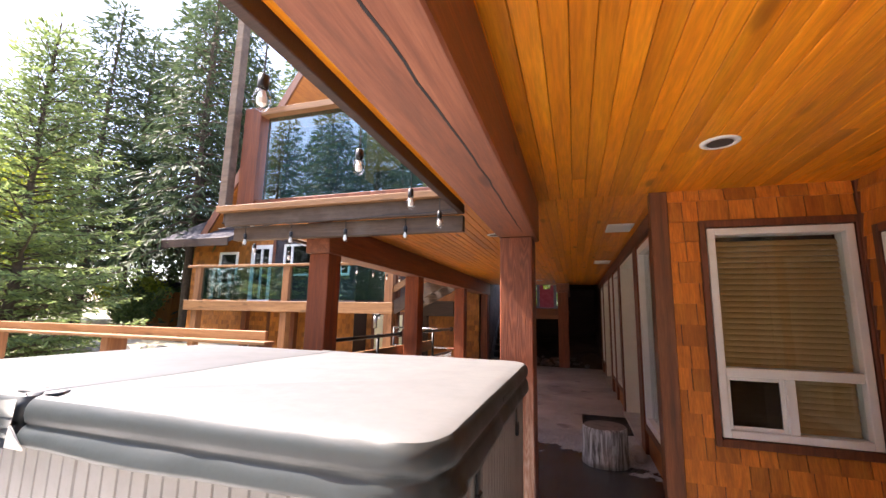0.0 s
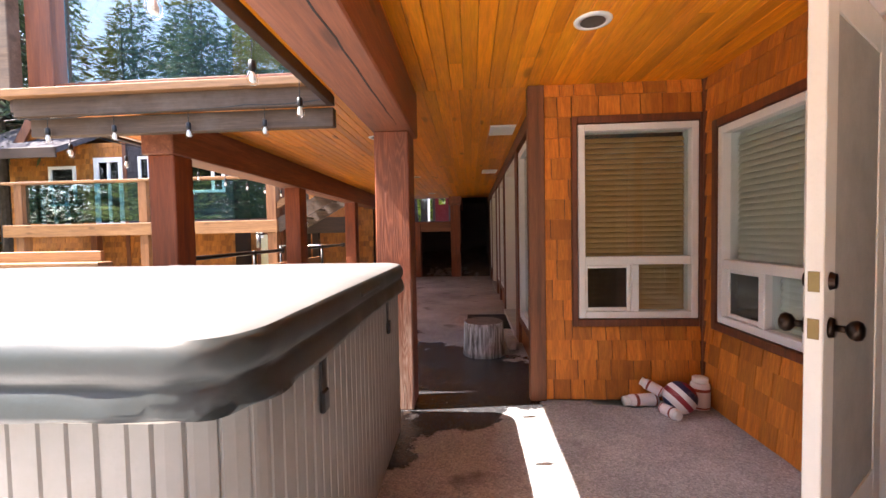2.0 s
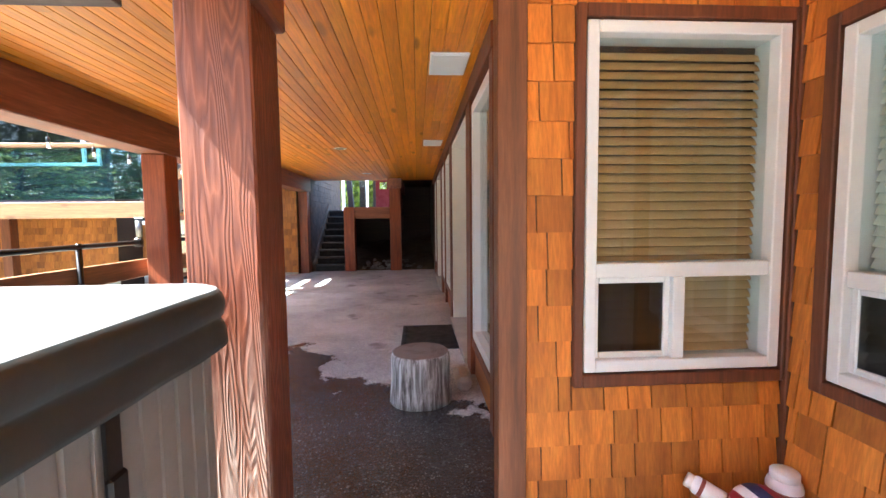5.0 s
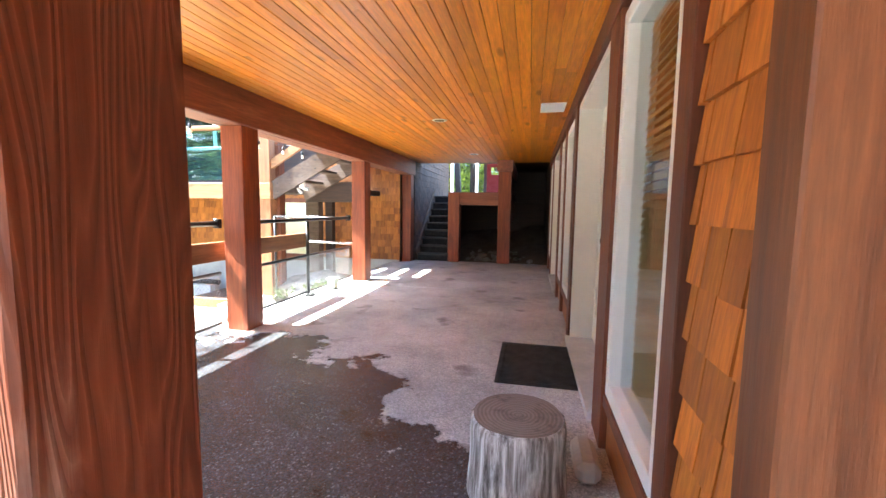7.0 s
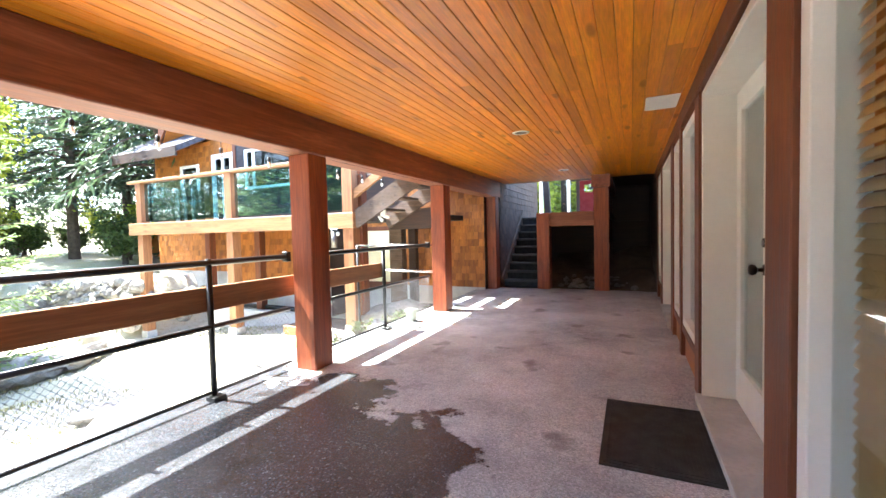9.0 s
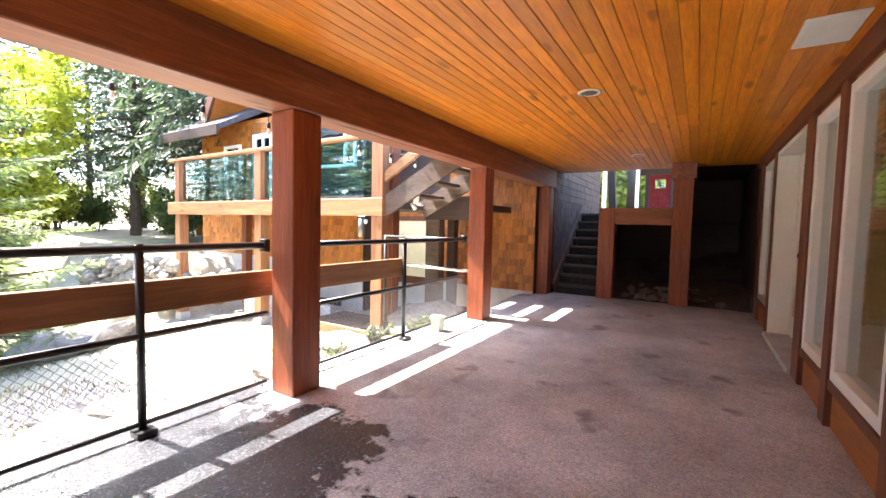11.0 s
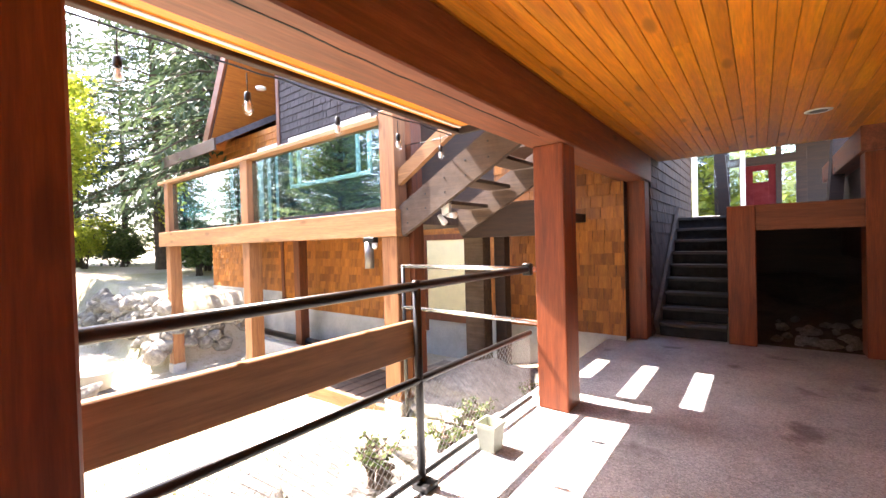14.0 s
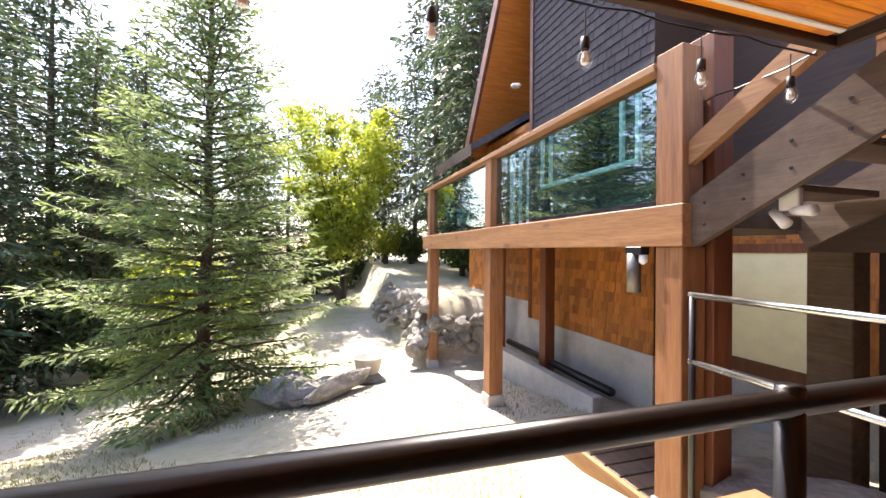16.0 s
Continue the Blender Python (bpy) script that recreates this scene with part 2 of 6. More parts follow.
def floor_material():
    """Exposed-aggregate concrete: small pale and dark stones, a wet stain and old drip marks."""
    m, nt, b = material("aggregate_concrete", 0.8)
    v = coords(nt)
    vo = nt.nodes.new("ShaderNodeTexVoronoi")
    vo.inputs["Scale"].default_value = 125
    nt.links.new(v, vo.inputs["Vector"])
    sep = nt.nodes.new("ShaderNodeSeparateColor")
    nt.links.new(vo.outputs["Color"], sep.inputs[0])
    stones = ramp(nt, sep.outputs[0], [(0.0, (0.29, 0.297, 0.305)), (0.5, (0.41, 0.42, 0.43)), (0.85, (0.48, 0.493, 0.505)), (1.0, (0.58, 0.592, 0.605))])
    big = noise_tex(nt, v, 0.9, 6, 0.7)
    c = mix(nt, stones, ramp(nt, big, [(0.32, (0.58, 0.57, 0.57)), (0.68, (1.2, 1.18, 1.17))]), 1.0, "MULTIPLY")
    spots = ramp(nt, noise_tex(nt, v, 2.3, 3, 0.5), [(0.62, (0, 0, 0)), (0.70, (0.6, 0.6, 0.6))])
    c = mix(nt, c, (0.07, 0.055, 0.05), spots)
    # the wet part round the stump: inside three straight lines whose edges wander
    nz = nt.nodes.new("ShaderNodeTexNoise")
    nz.inputs["Scale"].default_value, nz.inputs["Detail"].default_value, nz.inputs["Roughness"].default_value = 1.9, 9, 0.62
    nt.links.new(v, nz.inputs["Vector"])

    def line(a, b, c0):
        dot, add = nt.nodes.new("ShaderNodeVectorMath"), nt.nodes.new("ShaderNodeMath")
        dot.operation, add.operation = "DOT_PRODUCT", "ADD"
        dot.inputs[1].default_value, add.inputs[1].default_value = (a, b, 0), c0
        nt.links.new(v, dot.inputs[0])
        nt.links.new(dot.outputs["Value"], add.inputs[0])
        return add.outputs[0]

    def math_of(op, a, b):
        n = nt.nodes.new("ShaderNodeMath")
        n.operation = op
        for sock, val in zip(n.inputs, (a, b)):
            if isinstance(val, bpy.types.NodeSocket):
                nt.links.new(val, sock)
            else:
                sock.default_value = val
        return n.outputs[0]

    inside = math_of("MINIMUM", math_of("MINIMUM", line(-0.70, -0.78, 4.60), line(0, -1, 7.15)), line(-0.55, 1, -3.90))
    wander = math_of("MULTIPLY", math_of("SUBTRACT", nz.outputs["Fac"], 0.5), 2.6)
    wet = ramp(nt, math_of("ADD", math_of("ADD", inside, wander), 0.5), [(0.48, (0, 0, 0)), (0.56, (1, 1, 1))])
    c = mix(nt, c, mix(nt, c, ramp(nt, sep.outputs[1], [(0.0, (0.075, 0.078, 0.086)), (0.88, (0.125, 0.13, 0.142)), (1.0, (0.36, 0.37, 0.39))]), 1.0, "MULTIPLY"), wet)
    nt.links.new(c, b.inputs["Base Color"])
    nt.links.new(mix(nt, (0.85, 0.85, 0.85), (0.2, 0.2, 0.2), wet), b.inputs["Roughness"])
    bump(nt, b, vo.outputs["Distance"], 0.6, 0.004)
    return m


M_FLOOR = floor_material()


def ground_material():
    """Dry grass and pale dust, greener in patches, brown under the trees."""
    m, nt, b = material("dry_ground", 0.95)
    v = coords(nt)
    n1, n2, n3 = noise_tex(nt, v, 0.35, 5, 0.6), noise_tex(nt, v, 9, 5, 0.7), noise_tex(nt, v, 60, 3, 0.7)
    c = mix(nt, (0.52, 0.47, 0.39), (0.38, 0.365, 0.22), ramp(nt, n1, [(0.42, (0, 0, 0)), (0.62, (1, 1, 1))]))
    c = mix(nt, c, (0.33, 0.28, 0.19), ramp(nt, n2, [(0.5, (0, 0, 0)), (0.72, (0.8, 0.8, 0.8))]))
    c = mix(nt, c, ramp(nt, n3, [(0.3, (0.7, 0.7, 0.7)), (0.7, (1.2, 1.2, 1.2))]), 0.6, "MULTIPLY")
    nt.links.new(c, b.inputs["Base Color"])
    bump(nt, b, n3, 0.6, 0.03)
    return m


def rock_material(name, dark, light):
    m, nt, b = material(name, 0.9)
    v = offset_vec(nt, coords(nt), random_value(nt))
    n1, n2 = noise_tex(nt, v, 3, 8, 0.7, 0.5), noise_tex(nt, v, 22, 5, 0.7)
    c = ramp(nt, n1, [(0.3, dark), (0.6, light), (0.8, tuple(x * 1.2 for x in light))])
    c = mix(nt, c, ramp(nt, n2, [(0.3, (0.5, 0.5, 0.5)), (0.7, (1.15, 1.15, 1.15))]), 0.7, "MULTIPLY")
    nt.links.new(c, b.inputs["Base Color"])
    bump(nt, b, n2, 0.8, 0.03)
    return m


M_GROUND = ground_material()
M_ROCK = rock_material("grey_rock", (0.12, 0.11, 0.1), (0.34, 0.32, 0.29))
M_SOIL = rock_material("dark_soil", (0.05, 0.035, 0.025), (0.12, 0.085, 0.06))


# ---- building helpers ----
def box(bm, lo, hi, bevel=0.0):
    """A box between two corners, with chamfered edges if asked."""
    lo, hi = [min(a, b) for a, b in zip(lo, hi)], [max(a, b) for a, b in zip(lo, hi)]
    vs = [bm.verts.new((x, y, z)) for x in (lo[0], hi[0]) for y in (lo[1], hi[1]) for z in (lo[2], hi[2])]
    fs = [bm.faces.new([vs[i] for i in q]) for q in ((0, 1, 3, 2), (4, 6, 7, 5), (0, 4, 5, 1), (2, 3, 7, 6), (0, 2, 6, 4), (1, 5, 7, 3))]
    if bevel:
        es = list({e for f in fs for e in f.edges})
        bmesh.ops.bevel(bm, geom=es, offset=bevel, segments=1, affect="EDGES", profile=0.5)
    return bm


def slant(bm, a, b, width, height):
    """A beam of rectangular section from a to b; width is level, height is across the beam in its upright plane."""
    a, b = Vector(a), Vector(b)
    d = (b - a).normalized()
    side = d.cross(Vector((0, 0, 1)))
    side = side.normalized() if side.length > 1e-4 else Vector((1, 0, 0))
    up = side.cross(d)
    vs = [bm.verts.new(p + side * sx * width / 2 + up * sz * height / 2) for p in (a, b) for sx in (-1, 1) for sz in (-1, 1)]
    for q in ((0, 1, 3, 2), (4, 6, 7, 5), (0, 4, 5, 1), (2, 3, 7, 6), (0, 2, 6, 4), (1, 5, 7, 3)):
        bm.faces.new([vs[i] for i in q])
    return bm


def rod(bm, a, b, r, r2=None, n=12):
    """A round bar from a to b, which may taper."""
    a, b = Vector(a), Vector(b)
    d = b - a
    q = d.to_track_quat("Z", "Y").to_matrix()
    r2 = r if r2 is None else r2
    rings = []
    for p, rr in ((a, r), (b, r2)):
        rings.append([bm.verts.new(p + q @ Vector((math.cos(k * math.tau / n) * rr, math.sin(k * math.tau / n) * rr, 0))) for k in range(n)])
    for k in range(n):
        bm.faces.new((rings[0][k], rings[0][(k + 1) % n], rings[1][(k + 1) % n], rings[1][k]))
    bm.faces.new(rings[0][::-1])
    bm.faces.new(rings[1])
    return bm


def lathe(bm, profile, at=(0, 0, 0), n=20):
    """A turned body from (radius, height) pairs, about the upright axis."""
    rings = [[bm.verts.new((at[0] + r * math.cos(k * math.tau / n), at[1] + r * math.sin(k * math.tau / n), at[2] + z)) for k in range(n)] for r, z in profile]
    for u, w in zip(rings, rings[1:]):
        for k in range(n):
            bm.faces.new((u[k], u[(k + 1) % n], w[(k + 1) % n], w[k]))
    bm.faces.new(rings[0][::-1])
    bm.faces.new(rings[-1])
    return bm


def part(name, bm, mat, parent=None, label="", smooth=False):
    me = bpy.data.meshes.new(name)
    bmesh.ops.recalc_face_normals(bm, faces=bm.faces) if len(bm.faces) < 60000 else None
    bm.to_mesh(me)
    bm.free()
    me.materials.append(mat)
    if smooth:
        me.polygons.foreach_set("use_smooth", [True] * len(me.polygons))
    ob = new(name, me)
    if parent is not None:
        ob.parent = parent
    if label:
        ob["label"] = label
    return ob


def boxpart(name, lo, hi, mat, parent=None, label="", bevel=0.0):
    return part(name, box(bmesh.new(), lo, hi, bevel), mat, parent, label)


def thing(name, label, category, at=(0, 0, 0), group="", kind=""):
    ob = new(name)
    ob.location = at
    ob.empty_display_size = 0.1
    return tagged(ob, label, category, group, kind)


def structure(ob, label="", category=""):
    return tagged(ob, label, category, kind="structure")


# ---- plan ----
CEIL = 2.27
BEAM_LOW = 1.94
WALL_X = 0.73
POST_X0, POST_X1 = -2.53, -2.30
POST_Y = (4.69, 7.23, 10.10, 12.70)
RAIL_X = -2.59
SLAB_X = -2.72
EAVE_X = -3.38
DECK_Y = 4.40
ALC_X, ALC_Y = 1.82, 4.39


# ---- setting: floor, ceiling, deck above ----
def planks(bm, x0, x1, y0, y1, z, w=0.088, gap=0.0022, lens=(1.6, 4.2), rnd=random):
    """Tongue-and-groove boards side by side along y, with staggered ends and bevelled joints."""
    n = max(1, round((x1 - x0) / w))
    w = (x1 - x0) / n
    for i in range(n):
        y = y0 - rnd.random() * 1.5
        while y < y1:
            e = y + rnd.uniform(*lens)
            a, b = max(y, y0), min(e, y1)
            if b - a > 0.02:
                xa, xb = x0 + i * w + gap / 2, x0 + (i + 1) * w - gap / 2
                c, t = 0.0035, 0.02
                prof = [(xa, z + t), (xa, z + c), (xa + c, z), (xb - c, z), (xb, z + c), (xb, z + t)]
                u = [bm.verts.new((px, a + 0.001, pz)) for px, pz in prof]
                v = [bm.verts.new((px, b - 0.001, pz)) for px, pz in prof]
                for k in range(5):
                    bm.faces.new((u[k], u[k + 1], v[k + 1], v[k]))
                bm.faces.new(u[::-1])
                bm.faces.new(v)
            y = e


rng = random.Random(4)
bm = bmesh.new()
planks(bm, -2.54, WALL_X, DECK_Y, 13.5, CEIL, rnd=rng)
planks(bm, EAVE_X + 0.03, -2.54, DECK_Y, 10.25, CEIL, rnd=rng)
planks(bm, -0.82, ALC_X, -1.6, DECK_Y, CEIL, rnd=rng)
structure(part("ceiling", bm, M_CEIL), "varnished knotty cedar tongue-and-groove porch ceiling", "ceiling")

bm = bmesh.new()
for ya, yb in ((4.306, 9.826), (9.834, 13.1)):
    box(bm, (SLAB_X, ya, -0.18), (WALL_X + 0.3, yb, 0), 0.004)
box(bm, (SLAB_X, 4.3, -0.19), (WALL_X + 0.3, 13.1, -0.012))
box(bm, (-3.4, -1.6, -0.18), (ALC_X + 0.2, 4.3, 0))
structure(part("floor", bm, M_FLOOR), "exposed-aggregate concrete porch floor with a wet stain", "floor")

bm = bmesh.new()
box(bm, (EAVE_X, DECK_Y + 0.06, CEIL + 0.025), (WALL_X + 3, 10.36, 2.42))
box(bm, (-2.54, 10.36, CEIL + 0.025), (WALL_X + 3, 13.55, 2.42))
box(bm, (-2.90, 10.36, CEIL + 0.025), (-2.54, 12.5, 2.42))
box(bm, (-0.86, -1.6, CEIL + 0.025), (ALC_X + 2, DECK_Y + 0.06, 2.42))
# made-up extension of the deck, blocks stray sun patches on the porch floor
box(bm, (-3.60, 11.45, CEIL + 0.025), (-2.90, 12.5, 2.42))
structure(part("upper_deck", bm, M_OLD), "timber deck above the porch", "deck")


# ---- timber frame ----
def post(x0, x1, y0, y1, z1, mat=None, z0=0.0):
    ob = boxpart("porch_post", (x0, y0, z0), (x1, y1, z1), mat or M_POST, bevel=0.008)
    return structure(ob, "square red-brown stained timber porch post", "post")


for y in POST_Y:
    post(POST_X0, POST_X1, y, y + 0.24, BEAM_LOW)
post(-0.475, -0.235, 4.185, 4.445, BEAM_LOW, M_POST_WORN)
post(-0.42, -0.20, -1.5, -1.26, BEAM_LOW)
structure(boxpart("beam_1", (-0.49, -1.6, BEAM_LOW), (-0.205, 4.455, CEIL - 0.002), M_BEAM, bevel=0.008), "heavy stained timber beam with drying cracks", "beam")
structure(boxpart("beam_2", (POST_X0 - 0.03, 4.66, BEAM_LOW), (POST_X1 + 0.02, 13.0, CEIL - 0.002), M_BEAM, bevel=0.008), "heavy stained timber beam with drying cracks", "beam")

# drying cracks along the beams
def crack(parent, x, y0, y1, z, seed):
    g = random.Random(seed)
    bm = bmesh.new()
    y, px, row = y0, x, []
    while y < y1:
        w = 0.0035 * min(1, (y - y0) / 0.4, (y1 - y) / 0.4) + 0.0006
        row.append([bm.verts.new((px + s_ * w, y, z + dz)) for s_, dz in ((-1, 0), (1, 0), (1, 0.003), (-1, 0.003))])
        y += 0.09
        px += g.uniform(-0.006, 0.006) - (px - x) * 0.06
    for u, v in zip(row, row[1:]):
        for k in range(4):
            bm.faces.new((u[k], u[(k + 1) % 4], v[(k + 1) % 4], v[k]))
    bm.faces.new(row[0][::-1])
    bm.faces.new(row[-1])
    part("crack", bm, M_RUBBER, parent, "dark drying crack")


beam_1, beam_2 = bpy.data.objects["beam_1"], bpy.data.objects["beam_2"]
crack(beam_1, -0.31, -1.2, 4.1, BEAM_LOW - 0.0015, 2)
crack(beam_2, POST_X1 - 0.06, 7.6, 9.9, BEAM_LOW - 0.0015, 3)

# edge boards of the deck above
def fascia(name, lo, hi, mat, label="dark weathered edge board of the deck above"):
    return structure(boxpart(name, lo, hi, mat, bevel=0.004), label, "trim")


fascia("trim_1", (EAVE_X - 0.03, DECK_Y, 2.245), (EAVE_X + 0.02, 10.37, 2.43), M_DARKWOOD)
fascia("trim_6", (EAVE_X + 0.02, 10.34, 2.235), (-2.55, 10.37, 2.42), M_DARKWOOD)
fascia("trim_7", (-3.30, DECK_Y + 0.1, 2.258), (-3.27, 10.25, 2.2695), M_WHITE, "thin pale strip on the soffit")
fascia("trim_2", (-0.87, -1.6, 2.20), (-0.82, DECK_Y, 2.43), M_DARKWOOD)
fascia("trim_3", (EAVE_X + 0.02, DECK_Y - 0.02, 2.20), (-0.82, DECK_Y + 0.03, 2.34), M_OLD)
fascia("trim_4", (EAVE_X + 0.08, DECK_Y + 0.05, 2.06), (-0.84, DECK_Y + 0.12, 2.20), M_OLD)
fascia("trim_5", (EAVE_X - 0.05, DECK_Y - 0.08, 2.34), (-0.80, DECK_Y + 0.08, 2.40), M_DECK)


# ---- walls ----
def shingles_on(parent, origin, u, out, width, z0, z1, holes=(), row=0.145, wmin=0.09, wmax=0.19, mat=None, rnd=random, joined=None):
    """Rows of cedar shingles on a flat wall: each one a tapered board of its own, thicker at its lower edge."""
    u, out, origin = Vector(u), Vector(out), Vector(origin)
    cache = {}
    rows = math.ceil((z1 - z0) / row)
    for r in range(rows):
        za, zb = z0 + r * row, min(z0 + (r + 1) * row, z1)
        s = -rnd.random() * 0.1
        while s < width:
            w = rnd.choice((0.10, 0.12, 0.135, 0.15, 0.16, 0.19)) * (wmax / 0.19)
            a, b = max(s, 0), min(s + w, width)
            s += w
            if b - a < 0.015:
                continue
            spans = [(a, b, za, zb)]
            for h0, h1, k0, k1 in holes:
                nxt = []
                for a2, b2, c2, d2 in spans:
                    if b2 <= h0 or a2 >= h1 or d2 <= k0 or c2 >= k1:
                        nxt.append((a2, b2, c2, d2))
                        continue
                    if a2 < h0:
                        nxt.append((a2, h0, c2, d2))
                    if b2 > h1:
                        nxt.append((h1, b2, c2, d2))
                    m0, m1 = max(a2, h0), min(b2, h1)
                    if c2 < k0:
                        nxt.append((m0, m1, c2, k0))
                    if d2 > k1:
                        nxt.append((m0, m1, k1, d2))
                spans = nxt
            for a2, b2, c2, d2 in spans:
                if b2 - a2 < 0.012 or d2 - c2 < 0.012:
                    continue
                tilt = rnd.choice((0.0, 0.002, 0.004))
                drop = rnd.choice((0.0, 0.002, 0.005)) if c2 == za and c2 > z0 + 0.01 else 0.0
                key = (round(b2 - a2, 3), round(d2 - c2, 3), tilt, drop)
                wd, ht = b2 - a2 - 0.006, d2 - c2
                vs = [Vector((0, 0, -drop)), Vector((wd, 0, -drop)), Vector((wd, 0, ht + 0.01)), Vector((0, 0, ht + 0.01))]
                th = (0.016 + tilt, 0.016 + tilt, 0.002, 0.002)
                p0 = origin + u * (a2 + 0.002) + Vector((0, 0, c2))
                if joined is not None:
                    back = [joined.verts.new(p0 + u * v.x + Vector((0, 0, v.z))) for v in vs]
                    front = [joined.verts.new(p0 + u * v.x + Vector((0, 0, v.z)) + out * t) for v, t in zip(vs, th)]
                    joined.faces.new(front)
                    for k in range(4):
                        joined.faces.new((back[k], back[(k + 1) % 4], front[(k + 1) % 4], front[k]))
                    continue
                if key not in cache:
                    b3 = bmesh.new()
                    back = [b3.verts.new(u * v.x + Vector((0, 0, v.z))) for v in vs]
                    front = [b3.verts.new(u * v.x + Vector((0, 0, v.z)) + out * t) for v, t in zip(vs, th)]
                    b3.faces.new(front)
                    b3.faces.new(back[::-1])
                    for k in range(4):
                        b3.faces.new((back[k], back[(k + 1) % 4], front[(k + 1) % 4], front[k]))
                    bmesh.ops.recalc_face_normals(b3, faces=b3.faces)
                    me = bpy.data.meshes.new("shingle")
                    b3.to_mesh(me)
                    b3.free()
                    me.materials.append(mat or M_SHINGLE)
                    cache[key] = me
                ob = new("shingle", cache[key])
                ob.location = p0
                ob.parent = parent


def wall_with_holes(name, axis, at, thick, s0, s1, z0, z1, holes, mat, label):
    """A wall along x or y, at the outer face `at`, `thick` deep, with rectangular openings right through it."""
    bm = bmesh.new()
    ss = sorted({s0, s1, *[h for q in holes for h in q[:2]]})
    for a, b in zip(ss, ss[1:]):
        cuts = sorted((h[2], h[3]) for h in holes if h[0] <= a + 1e-6 and h[1] >= b - 1e-6)
        z = z0
        for c, d in [*cuts, (z1, z1)]:
            if c - z > 0.004:
                if axis == "y":
                    box(bm, (at, a, z), (at + thick, b, c))
                else:
                    box(bm, (a, at, z), (b, at + thick, c))
            z = d
    return structure(part(name, bm, mat), label, "wall")


W1 = (0.945, 1.775, 0.60, 1.985)
W2 = (3.45, 4.20, 0.61, 1.89)
DOOR0 = (2.30, 3.17, 0.0, 2.05)
WIN_A, WIN_B, WIN_C, WIN_D = (5.10, 5.93), (7.95, 8.82), (8.98, 9.64), (11.60, 12.45)
WZ = (0.30, 2.09)
DOOR1, DOOR2 = (6.22, 7.72), (9.92, 11.47)

wall_n = wall_with_holes("wall_alcove_north", "x", ALC_Y, 0.16, 0.70, ALC_X + 0.2, 0.0, CEIL, [W1], M_DARKWOOD, "porch wall clad in orange cedar shingles")
wall_e = wall_with_holes("wall_alcove_east", "y", ALC_X, 0.16, -1.6, ALC_Y, 0.0, CEIL, [W2, DOOR0], M_DARKWOOD, "porch wall clad in orange cedar shingles")
wall_c = wall_with_holes("wall_corridor", "y", WALL_X, 0.2, ALC_Y + 0.16, 16.0, 0.0, CEIL,
                         [(*WIN_A, *WZ), (*WIN_B, *WZ), (*WIN_C, *WZ), (*WIN_D, *WZ), (*DOOR1, 0.0, 2.12), (*DOOR2, 0.0, 2.12)], M_PANEL, "stained timber porch wall with tall windows and doors")
# rooms behind the openings, their dimness put into a near-black colour
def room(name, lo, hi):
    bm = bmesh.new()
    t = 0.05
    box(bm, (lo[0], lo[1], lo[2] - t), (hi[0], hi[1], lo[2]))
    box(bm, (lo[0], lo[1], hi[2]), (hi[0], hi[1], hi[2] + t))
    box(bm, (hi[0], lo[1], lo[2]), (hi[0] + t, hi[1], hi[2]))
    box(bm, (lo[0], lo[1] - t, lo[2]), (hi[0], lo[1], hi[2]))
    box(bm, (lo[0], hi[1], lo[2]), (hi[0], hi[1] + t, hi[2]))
    return structure(part(name, bm, M_DARKROOM), "plain room behind the windows, shade put into its near-black colour", "room")


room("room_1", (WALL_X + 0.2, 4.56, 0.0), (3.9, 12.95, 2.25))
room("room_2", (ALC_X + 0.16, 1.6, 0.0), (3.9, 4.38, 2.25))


def trim_board(lo, hi, mat=None):
    return structure(boxpart("trim", lo, hi, mat or M_TRIM, bevel=0.004), "dark brown stained trim board", "trim")


X = WALL_X
trim_board((0.597, ALC_Y - 0.03, 0), (0.712, ALC_Y + 0.06, CEIL - 0.004), M_CORNER)
for a, b in ((5.0, 5.10), (5.95, 6.20), (7.74, 7.94), (8.83, 8.97), (9.65, 9.90), (11.49, 11.59), (12.46, 12.75)):
    trim_board((X - 0.035, a, 0), (X + 0.01, b, 2.13))
trim_board((X - 0.045, 4.99, 2.13), (X + 0.01, 13.0, CEIL - 0.004))
for a, b in (WIN_A, WIN_B, WIN_C, WIN_D):
    trim_board((X - 0.03, a + 0.002, 0.24), (X + 0.01, b - 0.002, 0.30))
# corner strips in the alcove
trim_board((ALC_X - 0.021, ALC_Y - 0.035, 0), (ALC_X - 0.002, ALC_Y - 0.002, CEIL - 0.004))
for a, b, c, d in (W1,):
    for lo, hi in (((a - 0.042, c - 0.055), (a - 0.004, d + 0.055)), ((b + 0.004, c - 0.055), (ALC_X - 0.022, d + 0.055)), ((a - 0.004, c - 0.055), (b + 0.004, c - 0.004)), ((a - 0.004, d + 0.004), (b + 0.004, d + 0.055))):
        trim_board((lo[0], ALC_Y - 0.03, lo[1]), (hi[0], ALC_Y + 0.01, hi[1]))
for a, b, c, d in (W2,):
    for lo, hi in (((a - 0.055, c - 0.055), (a - 0.004, d + 0.055)), ((b + 0.004, c - 0.055), (b + 0.055, d + 0.055)), ((a - 0.004, c - 0.055), (b + 0.004, c - 0.004)), ((a - 0.004, d + 0.004), (b + 0.004, d + 0.055))):
        trim_board((ALC_X - 0.03, lo[0], lo[1]), (ALC_X + 0.01, hi[0], hi[1]))


